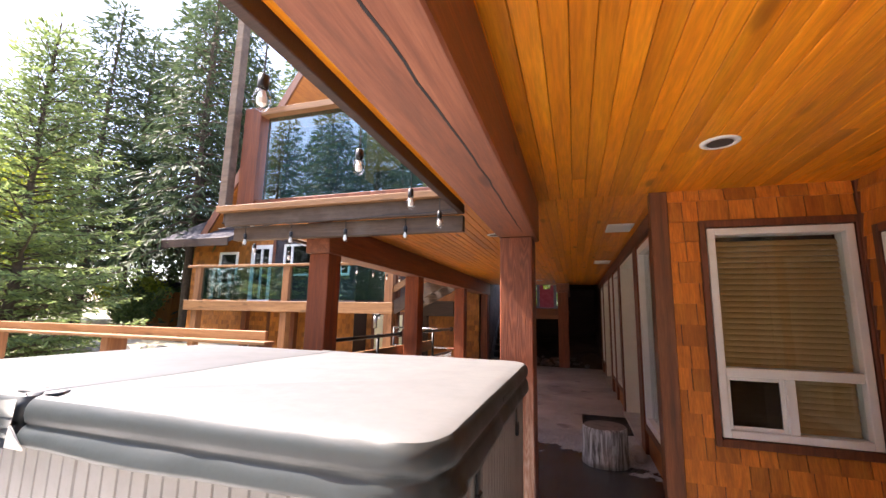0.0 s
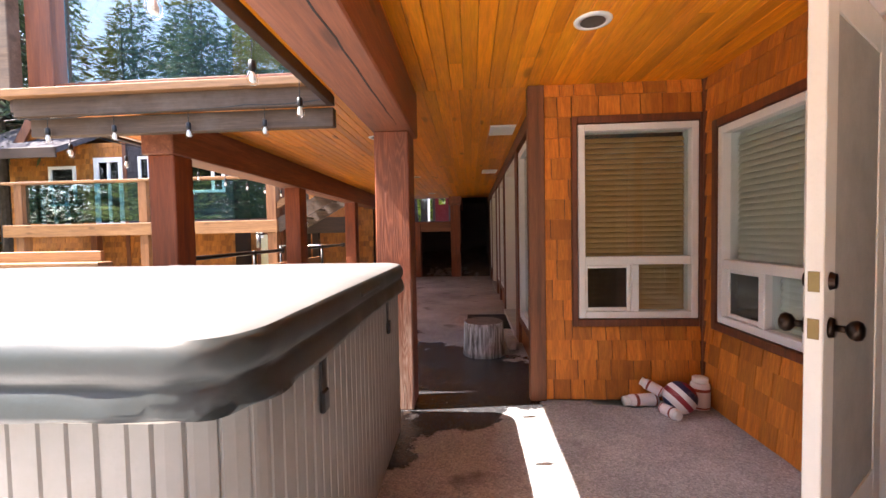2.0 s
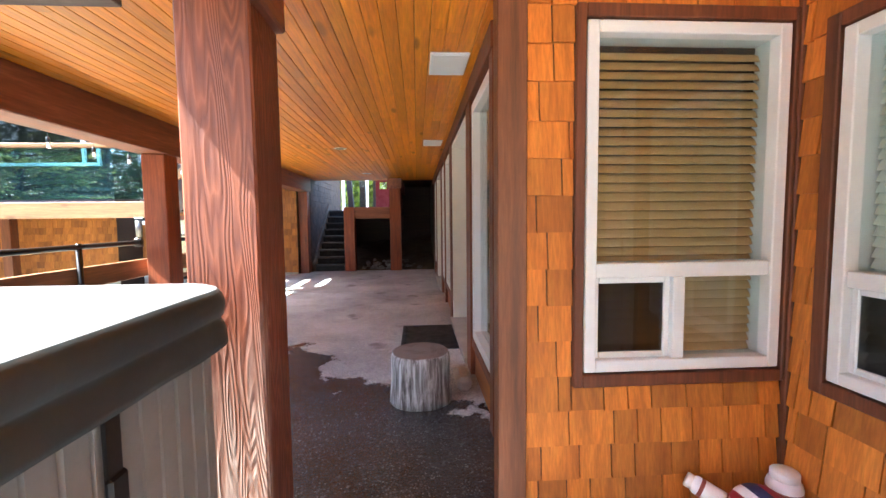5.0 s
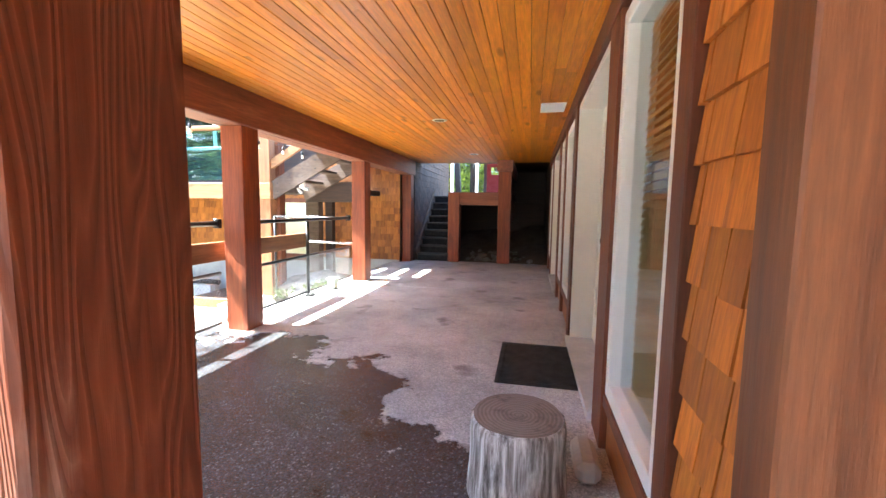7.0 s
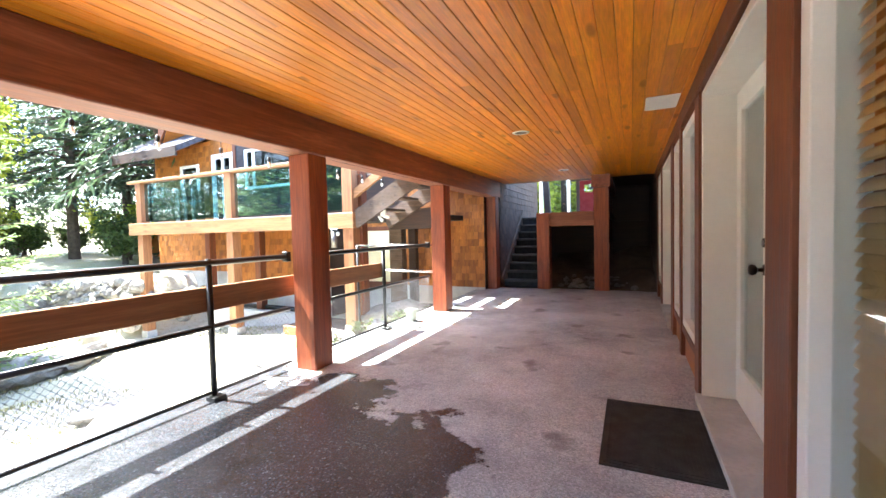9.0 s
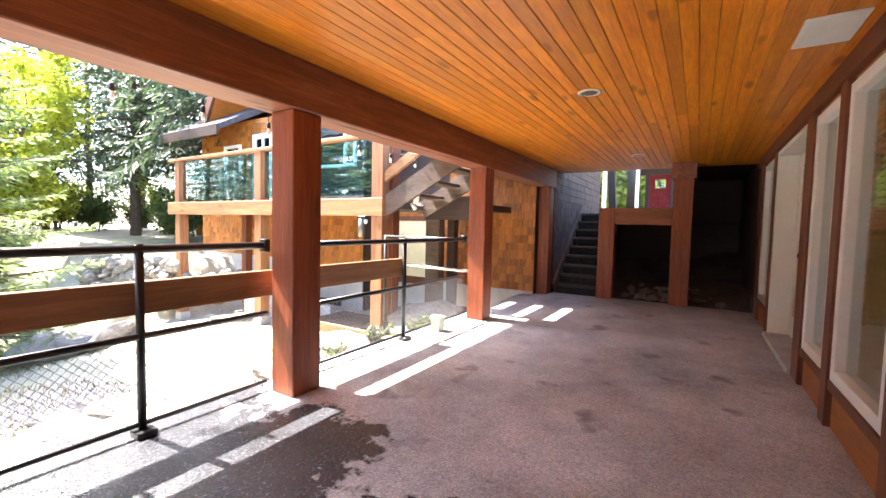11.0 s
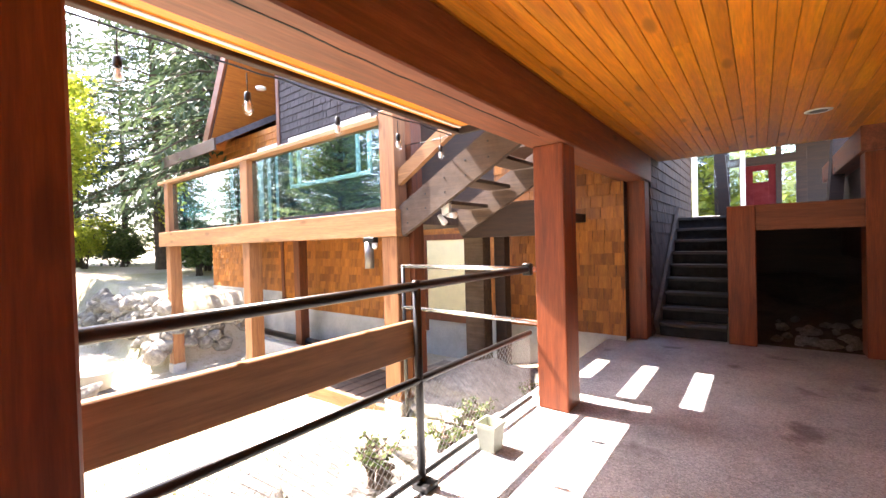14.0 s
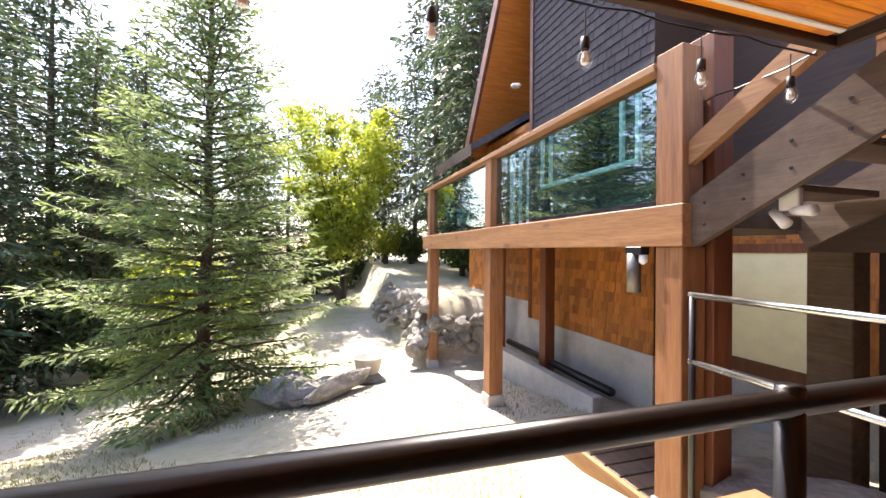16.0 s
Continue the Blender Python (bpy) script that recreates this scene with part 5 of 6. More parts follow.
for j, (z, rr) in enumerate([(0.0, 0.215), (0.06, 0.212), (0.14, 0.205), (0.22, 0.203), (0.29, 0.204), (0.322, 0.200), (0.332, 0.190)]):
    ring = []
    for k in range(N):
        a = k * math.tau / N
        rad = rr * (1 + 0.05 * noise.noise(Vector((math.cos(a) * 1.2, math.sin(a) * 1.2, 0.4))) + 0.025 * noise.noise(Vector((math.cos(a) * 7, math.sin(a) * 7, z * 2))))
        ring.append(bm.verts.new((rad * math.cos(a), rad * math.sin(a), z)))
    rings.append(ring)
for u, v in zip(rings, rings[1:]):
    for k in range(N):
        bm.faces.new((u[k], u[(k + 1) % N], v[(k + 1) % N], v[k]))
bm.faces.new(rings[0][::-1])
part("bark", bm, bark_material(), stump, "grey split bark", True)
bm = bmesh.new()
top = [bm.verts.new((v_[0], v_[1], 0.333)) for v_ in [(0.19 * math.cos(k * math.tau / N) * (1 + 0.05 * noise.noise(Vector((math.cos(k * math.tau / N) * 1.2, math.sin(k * math.tau / N) * 1.2, 0.4)))), 0.19 * math.sin(k * math.tau / N) * (1 + 0.05 * noise.noise(Vector((math.cos(k * math.tau / N) * 1.2, math.sin(k * math.tau / N) * 1.2, 0.4))))) for k in range(N)]]
c_ = bm.verts.new((0, 0, 0.328))
for k in range(N):
    bm.faces.new((top[k], top[(k + 1) % N], c_))
part("cut_face", bm, endgrain_material(), stump, "ringed cut face", True)
stone = boxpart("flat_stone", (0.55, 5.62, 0.0), (0.66, 5.9, 0.10), M_CONC, bevel=0.03)
tagged(stone, "small pale concrete block beside the stump", "block")

M_PINKBAND = plain("red_brown_band", (0.30, 0.06, 0.035), 0.4)
M_JAR = plain("white_jar_plastic", (0.80, 0.74, 0.74), 0.35, 0, 0.06)


def jar(name, m, r, h, label):
    """A round plastic tub with a screw lid and a coloured band, about its upright axis."""
    t = thing(name, label, "container", group="containers in the corner")
    t.matrix_basis = m
    part("body", lathe(bmesh.new(), [(r * 0.9, 0), (r, 0.012), (r, h * 0.72), (r * 0.93, h * 0.8), (r * 0.72, h * 0.85)], n=24), M_JAR, t, "", True)
    part("lid", lathe(bmesh.new(), [(r * 0.78, h * 0.852), (r * 0.80, h * 0.87), (r * 0.80, h * 0.98), (r * 0.74, h)], n=24), M_WHITE, t, "white screw lid", True)
    part("band", lathe(bmesh.new(), [(r * 1.005, h * 0.58), (r * 1.012, h * 0.585), (r * 1.012, h * 0.67), (r * 1.005, h * 0.675)], n=24), M_PINKBAND, t, "red-brown printed band", True)
    part("base_ring", lathe(bmesh.new(), [(r * 1.005, h * 0.05), (r * 1.012, h * 0.055), (r * 1.012, h * 0.09), (r * 1.005, h * 0.095)], n=24), M_PINKBAND, t)
    return t


jar("plastic_jar", pose(1.735, 4.275, 0.0), 0.062, 0.215, "white plastic jar with a red-brown band, standing")
jar("plastic_jar", pose(1.46, 4.31, 0.043, 0, -90, 8), 0.042, 0.24, "white plastic bottle with red-brown bands, lying down")
jar("plastic_jar", pose(1.47, 4.24, 0.115, 0, -70, -40), 0.036, 0.15, "small white plastic bottle leaning on the ball")
jar("plastic_jar", pose(1.44, 4.18, 0.038, 90, 0, 20), 0.037, 0.14, "small white plastic bottle lying down")


def ball_material():
    """Panels of white, red and navy in curved bands."""
    m, nt, b = material("ball_leather", 0.55)
    v = coords(nt)
    sep = nt.nodes.new("ShaderNodeSeparateXYZ")
    rot = nt.nodes.new("ShaderNodeMapping")
    rot.inputs["Rotation"].default_value = (0.5, 0.7, 0.3)
    nt.links.new(v, rot.inputs[0])
    nt.links.new(rot.outputs[0], sep.inputs[0])
    add = nt.nodes.new("ShaderNodeMath")
    add.operation = "MULTIPLY_ADD"
    add.inputs[1].default_value, add.inputs[2].default_value = 4.6, 0.5
    nt.links.new(sep.outputs[0], add.inputs[0])
    r = nt.nodes.new("ShaderNodeValToRGB")
    r.color_ramp.interpolation = "CONSTANT"
    e = r.color_ramp.elements
    cols = [(0.0, (0.02, 0.025, 0.08)), (0.16, (0.75, 0.7, 0.68)), (0.34, (0.3, 0.02, 0.03)), (0.5, (0.75, 0.7, 0.68)), (0.66, (0.02, 0.025, 0.08)), (0.84, (0.3, 0.02, 0.03))]
    while len(e) < len(cols):
        e.new(0.5)
    for q, (p, c) in zip(e, cols):
        q.position, q.color = p, (*c, 1)
    nt.links.new(add.outputs[0], r.inputs[0])
    c = mix(nt, r.outputs[0], (0.5, 0.42, 0.38), ramp(nt, noise_tex(nt, v, 14, 4, 0.7), [(0.55, (0, 0, 0)), (0.75, (0.4, 0.4, 0.4))]))
    nt.links.new(c, b.inputs["Base Color"])
    bump(nt, b, noise_tex(nt, v, 220, 2, 0.5), 0.2, 0.001)
    return m


bm = bmesh.new()
bmesh.ops.create_uvsphere(bm, u_segments=32, v_segments=20, radius=0.105)
for v_ in bm.verts:  # pressed-in seams between the panels
    q = Euler((0.5, 0.7, 0.3)).to_matrix() @ v_.co
    s = (q.x * 4.6 + 0.5)
    d = min(abs(s - k) for k in (0.16, 0.34, 0.5, 0.66, 0.84))
    v_.co *= 1 - 0.012 * max(0, 1 - d / 0.03)
ball = part("volleyball", bm, ball_material(), None, "", True)
ball.location = (1.56, 4.19, 0.104)
tagged(ball, "worn red, white and navy volleyball on the floor", "ball")

# pale pot at the porch edge and the bucket in the yard
M_POT = plain("sage_pot", (0.42, 0.46, 0.38), 0.6)
pot = thing("plant_pot", "small square sage-green pot at the porch edge", "pot", (-2.50, 9.36, 0.0))
bm = bmesh.new()
sq = [(-1, -1), (1, -1), (1, 1), (-1, 1)]
loft(bm, [([(x * 0.05, y * 0.05) for x, y in sq], 0.0), ([(x * 0.062, y * 0.062) for x, y in sq], 0.14), ([(x * 0.070, y * 0.070) for x, y in sq], 0.142), ([(x * 0.070, y * 0.070) for x, y in sq], 0.165), ([(x * 0.06, y * 0.06) for x, y in sq], 0.165), ([(x * 0.055, y * 0.055) for x, y in sq], 0.10)])
part("pot_body", bm, M_POT, pot)
bz = ground_z(-9.75, 9.0)
M_BASIN = plain("basin_plastic", (0.40, 0.375, 0.34), 0.5, 0, 0.2)
bucket = thing("bucket", "pale oval plastic basin standing on a flat rock", "bucket", (-9.75, 9.0, bz + 0.16))
prof = [(0.20, 0.0), (0.215, 0.02), (0.265, 0.26), (0.285, 0.27), (0.285, 0.29), (0.262, 0.285), (0.205, 0.04)]
part("basin", lathe(bmesh.new(), prof, n=28), M_BASIN, bucket, "", True)

# lamp under the raised deck, and the white flap under the stairs
spot = thing("flood_light", "dark cylindrical lamp under the deck rim", "wall lamp", (-4.60, 10.33, 1.33))
part("bracket", box(bmesh.new(), (-0.05, -0.04, -0.06), (0.11, 0.04, 0.0), 0.005), M_BLACK, spot)
part("barrel", rod(bmesh.new(), (0.0, 0.0, -0.34), (0.0, 0.0, -0.05), 0.05, 0.05, 20), M_SHADE_DARK, spot, "brushed dark barrel", True)
part("sensor", lathe(bmesh.new(), [(0.01, -0.13), (0.03, -0.11), (0.03, -0.06)], (0.09, 0, 0), 14), M_LAMPWHITE, spot, "pale sensor head", True)
flap = thing("twin_spotlight", "white twin-head outdoor lamp under the stair", "wall lamp", (-3.66, 10.50, 1.52))
for dx, rz in ((0, 20), (0.10, -15)):
    bm = rod(bmesh.new(), (0, 0, 0), (0.11, -0.03, -0.04), 0.022, 0.032, 14)
    bmesh.ops.transform(bm, matrix=Matrix.Translation((dx - 0.08, 0, 0)) @ Matrix.Rotation(radians(rz), 4, "Y"), verts=bm.verts)
    part("head", bm, M_WHITE, flap, "", True)
part("mount", box(bmesh.new(), (-0.04, -0.02, 0.0), (0.06, 0.02, 0.12), 0.006), M_WHITE, flap)
part("soffit_lamp", lathe(bmesh.new(), [(0.10, 0.0), (0.11, -0.02), (0.09, -0.05), (0.02, -0.05)], (-9.68, 11.95, 4.72), 20), M_LAMPWHITE, wing, "round soffit lamp", True)

# low timber platform by the deck post, long pale kerb and pipe along the foundation
plat = thing("timber_platform", "low pallet of weathered boards beside the deck", "platform", (-5.25, 10.9, ground_z(-5.2, 10.9)))
for k in range(8):
    boxpart("board", (-0.75 + k * 0.19, -0.45, 0.16), (-0.58 + k * 0.19, 0.45, 0.19), M_OLD, plat, bevel=0.004)
boxpart("edge_beam", (-0.75, -0.5, 0.02), (0.77, -0.452, 0.19), M_DECK, plat, bevel=0.004)
for x in (-0.65, 0.6):
    boxpart("bearer", (x, -0.42, -0.06), (x + 0.14, 0.42, 0.158), M_CONC, plat)
kerb = boxpart("concrete_kerb", (-9.4, 11.35, -1.0), (-6.4, 11.5, -0.52), M_CONC, bevel=0.01)
tagged(kerb, "long pale concrete kerb in front of the foundation", "kerb", kind="structure")
pipe = part("drain_pipe", rod(bmesh.new(), (-9.5, 11.75, -0.5), (-6.5, 11.72, -0.52), 0.06, n=16), M_BLACK, None, "", True)
tagged(pipe, "black plastic drain pipe lying along the foundation", "pipe")


# ---- entry seen beyond the stair landing ----
entry = thing("entry_front", "dark timber entry with a red door between bright windows", "entrance", kind="structure")
EY = 21.0
for lo, hi in (((-4.2, EY, 1.3), (-3.3, EY + 0.15, 6.0)), ((-2.2, EY, 1.3), (-2.0, EY + 0.15, 6.0)), ((-3.3, EY, 4.2), (-2.2, EY + 0.15, 6.0)), ((-0.25, EY, 1.3), (2.0, EY + 0.15, 6.0)), ((-2.0, EY, 3.66), (-0.25, EY + 0.15, 6.0)), ((-2.0, EY, 1.3), (-0.25, EY + 0.15, 1.86))):
    part("wall", box(bmesh.new(), lo, hi), M_DARKWOOD, entry)
for x, fwid in ((-2.0, 0.16), (-1.62, 0.12), (-0.86, 0.12), (-0.46, 0.21)):
    part("frame", box(bmesh.new(), (x, EY - 0.05, 1.55), (x + fwid, EY + 0.1, 3.66), 0.004), M_DARKWOOD, entry)
part("frame", box(bmesh.new(), (-2.0, EY - 0.06, 3.08), (-0.26, EY + 0.1, 3.30), 0.004), M_DARKWOOD, entry)
for q in ((-1.50, -1.33, 1.56, 3.07), (-1.01, -0.85, 1.56, 3.07), (-1.33, -1.01, 2.92, 3.07), (-1.33, -1.01, 1.56, 2.62)):
    part("door_panel", box(bmesh.new(), (q[0], EY - 0.02, q[2]), (q[1], EY + 0.03, q[3]), 0.004), M_RED, entry, "red painted door")
for q in ((-1.91, -1.61), (-0.74, -0.36), (-1.33, -1.01)):
    part("pane", box(bmesh.new(), (q[0], EY, 1.56 if q[0] != -1.33 else 2.62), (q[1], EY + 0.006, 3.07)), M_GLASS, entry)
part("pane", box(bmesh.new(), (-1.91, EY, 3.30), (-0.35, EY + 0.006, 3.66)), M_GLASS, entry)
# slab added above the entry only to keep the sun off it
part("canopy", box(bmesh.new(), (-4.2, 18.2, 3.95), (2.0, EY, 4.1)), M_DARKWOOD, entry)
part("landing", box(bmesh.new(), (-4.2, 16.2, 1.2), (2.0, EY, 1.50)), M_OLD, entry)
# carved timber frame nearer the stairs
for a, b in (((-1.62, 15.0, 1.55), (-1.70, 15.0, 2.75)), ((-0.40, 15.0, 1.55), (-0.32, 15.0, 2.75))):
    part("arch_post", slant(bmesh.new(), a, b, 0.16 if a[0] < -1 else 0.3, 0.14), M_DARKWOOD, entry)
part("arch_beam", box(bmesh.new(), (-1.75, 14.94, 2.62), (-0.25, 15.06, 2.76), 0.006), M_DARKWOOD, entry)
part("arch_sill", box(bmesh.new(), (-1.6, 14.92, 1.545), (-0.2, 15.08, 1.64), 0.006), M_DARKWOOD, entry)
# white patio window at the head of the stairs
pw = new("patio_window")
pw.parent = entry
for q in ((-2.34, -2.24, 1.56, 3.4), (-1.50, -1.42, 1.56, 3.4), (-2.24, -1.50, 1.56, 1.66), (-2.24, -1.50, 3.3, 3.4)):
    part("frame", box(bmesh.new(), (q[0], 17.5, q[2]), (q[1], 17.58, q[3]), 0.004), M_WHITE, pw)
part("pane", box(bmesh.new(), (-2.24, 17.53, 1.66), (-1.50, 17.536, 3.3)), M_GLASS, pw)

# glass rail and tall corner post of the deck above
up = thing("deck_glass_rail", "glass railing with timber posts on the deck above the porch", "railing", kind="structure")
boxpart("corner_post", (-3.36, 4.50, 2.42), (-3.14, 4.72, 3.55), M_TRIM, up, bevel=0.006)
boxpart("tall_post", (-3.52, 4.42, 2.41), (-3.42, 4.52, 5.2), M_OLD, up, "tall grey weathered post", 0.006)
boxpart("sill", (-3.14, 4.52, 2.42), (-0.9, 4.66, 2.50), M_TRIM, up, bevel=0.004)
boxpart("cap", (-3.14, 4.50, 3.45), (-0.9, 4.68, 3.52), M_DECK, up, bevel=0.004)
boxpart("glass_panel", (-3.10, 4.585, 2.50), (-0.9, 4.593, 3.45), M_GLASS_RAIL, up).visible_shadow = False
boxpart("end_post", (-0.9, 4.50, 2.42), (-0.7, 4.7, 3.55), M_TRIM, up, bevel=0.006)


# ---- rocks, dry-stone wall ----
def rock_mesh(seed, squash=(1, 1, 1), sub=3, rough=0.35):
    bm = bmesh.new()
    bmesh.ops.create_icosphere(bm, subdivisions=sub, radius=0.5)
    off = Vector((seed * 3.1, seed * 1.7, seed * 0.9))
    for v in bm.verts:
        n = v.co.normalized()
        r = 0.5 * (1 + rough * noise.noise(n * 1.3 + off) + rough * 0.5 * noise.noise(n * 3.1 + off) + 0.06 * noise.noise(n * 8 + off))
        # flat broken faces
        q = n * r
        for ax in (Vector((0.6, 0.3, 0.74)), Vector((-0.7, 0.5, 0.5)), Vector((0.1, -0.9, 0.4)), Vector((0.9, -0.2, -0.2))):
            d = q.dot(ax.normalized()) - 0.36
            if d > 0:
                q -= ax.normalized() * d * 0.8
        v.co = Vector((q.x * squash[0], q.y * squash[1], q.z * squash[2]))
    me = bpy.data.meshes.new("rock")
    bm.to_mesh(me)
    bm.free()
    me.materials.append(M_ROCK)
    return me


rock_shapes = [rock_mesh(k + 1, s) for k, s in enumerate(((1.2, 0.9, 0.7), (1, 1, 0.8), (1.4, 0.7, 0.6), (0.9, 1.1, 0.9)))]


def rock(x, y, size, label, rz=0.0, squash=(1, 1, 1), k=0, lift=0.3, group="", z=None):
    ob = new("rock", rock_shapes[k % 4])
    g = ground_z(x, y) if z is None else z
    ob.location = (x, y, g + size * squash[2] * 0.35 * lift)
    ob.rotation_euler = (0, 0, rz)
    ob.scale = (size * squash[0], size * squash[1], size * squash[2])
    return tagged(ob, label, "rock", group)


rock(-8.85, 8.5, 1.0, "long pale slab of rock in the dry yard", 2.39, (1.2, 0.5, 0.5), 2, 1.1)
rock(-8.75, 7.75, 0.9, "mossy grey boulder in the dry yard", 1.1, (1, 0.8, 0.75), 0, 1.0)
rock(-9.75, 8.95, 0.95, "flat rock under the pale basin", 0.2, (1, 0.8, 0.35), 1, 0.5)
rock(-9.5, 7.7, 0.95, "mossy grey boulder in the dry yard", 2.0, (1.1, 0.8, 0.7), 3, 0.6)
rock(-9.4, 8.25, 0.6, "mossy grey boulder in the dry yard", 2.6, (1.1, 0.8, 0.6), 1, 0.5)
rr = random.Random(12)
for i in range(46):
    y = rr.uniform(5.2, 11.5)
    x = -2.78 - abs(rr.gauss(0, 0.35)) - 0.06
    s = rr.uniform(0.12, 0.38)
    rock(x, y, s, "grey stone heaped along the porch edge", rr.uniform(0, 3), (1.2, 0.8, 0.7), i, 0.7, "stones along the porch edge")
for x, y, s in ((-3.6, 9.1, 0.9), (-3.7, 7.6, 0.8), (-3.5, 6.3, 0.75), (-3.65, 10.9, 1.35), (-3.9, 8.4, 0.7), (-4.6, 6.9, 0.6)):
    rock(x, y, s, "broad grey boulder below the porch railing", s * 7, (1.3, 0.9, 0.6), int(s * 10), 0.4, "stones along the porch edge")
# dry-stone retaining wall under the bank
swall = thing("stone_wall", "dry-stone retaining wall of rounded grey stones", "stone wall", kind="structure")
for i in range(120):
    t = rr.random()
    x = -10.4 - 4.6 * t
    y = 10.25 + 0.15 * math.sin(x * 1.4) + rr.uniform(-0.08, 0.08) - 0.35 * max(0, t - 0.4)
    z = -0.75 + rr.random() * 0.92
    ob = new("stone", rock_shapes[i % 4])
    ob.location, ob.rotation_euler = (x, y + (z + 0.75) * 0.3, z), (rr.uniform(-0.5, 0.5), rr.uniform(-0.5, 0.5), rr.uniform(0, 3))
    s = rr.uniform(0.22, 0.42)
    ob.scale = (s * 1.2, s * 0.9, s)
    ob.parent = swall
for i in range(30):
    t = rr.random()
    ob = new("stone", rock_shapes[i % 4])
    x = -10.45 + rr.uniform(-0.1, 0.1)
    ob.location, ob.rotation_euler = (x, 10.3 + 1.6 * t, -0.8 + rr.random() * 0.7), (0, 0, rr.uniform(0, 3))
    s = rr.uniform(0.22, 0.42)
    ob.scale, ob.parent = (s, s, s), swall
# loose stones on the soil under the landing
for i in range(60):
    x, y = rr.uniform(-1.1, 0.68), rr.uniform(13.12, 13.9)
    ob = new("rubble_stone", rock_shapes[i % 4])
    s = rr.uniform(0.05, 0.16)
    ob.location, ob.scale, ob.rotation_euler = (x, y, 0.03 + 0.2 * (y - 13.1)), (s, s, s * 0.8), (0, 0, rr.uniform(0, 3))
    tagged(ob, "broken stone lying on the dark soil", "stone", "rubble under the house")


# ---- trees ----
def leaf_mat(name, a, b, trans=0.25):
    m, nt, bs = material(name, 0.6)
    c = ramp(nt, random_value(nt, True), [(0.0, a), (1.0, b)])
    big = noise_tex(nt, coords(nt), 0.8, 4, 0.6)
    c = mix(nt, c, ramp(nt, big, [(0.3, (0.6, 0.65, 0.6)), (0.7, (1.25, 1.2, 1.1))]), 1.0, "MULTIPLY")
    nt.links.new(c, bs.inputs["Base Color"])
    tl, mx = nt.nodes.new("ShaderNodeBsdfTranslucent"), nt.nodes.new("ShaderNodeMixShader")
    nt.links.new(c, tl.inputs[0])
    mx.inputs[0].default_value = trans
    nt.links.new(bs.outputs[0], mx.inputs[1])
    nt.links.new(tl.outputs[0], mx.inputs[2])
    nt.links.new(mx.outputs[0], nt.nodes["Material Output"].inputs[0])
    return m


# fir green in three tones: sunlight and forest shade are put into the colour
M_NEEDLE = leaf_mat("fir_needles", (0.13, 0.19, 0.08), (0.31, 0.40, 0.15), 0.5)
M_NEEDLE_DARK = leaf_mat("shaded_fir_needles", (0.045, 0.075, 0.045), (0.10, 0.145, 0.07), 0.35)
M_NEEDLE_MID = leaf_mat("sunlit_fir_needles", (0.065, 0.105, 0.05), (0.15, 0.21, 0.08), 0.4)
M_LEAF = leaf_mat("yellow_green_leaves", (0.24, 0.32, 0.03), (0.48, 0.50, 0.06), 0.5)
M_SHRUB = leaf_mat("shrub_leaves", (0.06, 0.11, 0.03), (0.16, 0.21, 0.06), 0.35)
M_BARK = plain("brown_bark", (0.10, 0.07, 0.05), 0.95, 0, 0.5, 8, 0.8)


class Cards:
    """Collects small pointed leaves as quads."""

    def __init__(self):
        self.v, self.f = [], []

    def leaf(self, p, d, length, width, nrm):
        side = d.cross(nrm)
        if side.length < 1e-4:
            side = Vector((1, 0, 0))
        side = side.normalized() * width / 2
        k = len(self.v)
        self.v += [p, p + d * length * 0.45 + side, p + d * length, p + d * length * 0.45 - side]
        self.f.append((k, k + 1, k + 2, k + 3))

    def mesh(self, name, mat):
        me = bpy.data.meshes.new(name)
        me.from_pydata([tuple(v) for v in self.v], [], self.f)
        me.materials.append(mat)
        return me


def limb(bm, pts, r0, r1, n=6):
    for i, (a, b) in enumerate(zip(pts, pts[1:])):
        t0, t1 = i / (len(pts) - 1), (i + 1) / (len(pts) - 1)
        rod(bm, a, b, r0 + (r1 - r0) * t0, r0 + (r1 - r0) * t1, n)


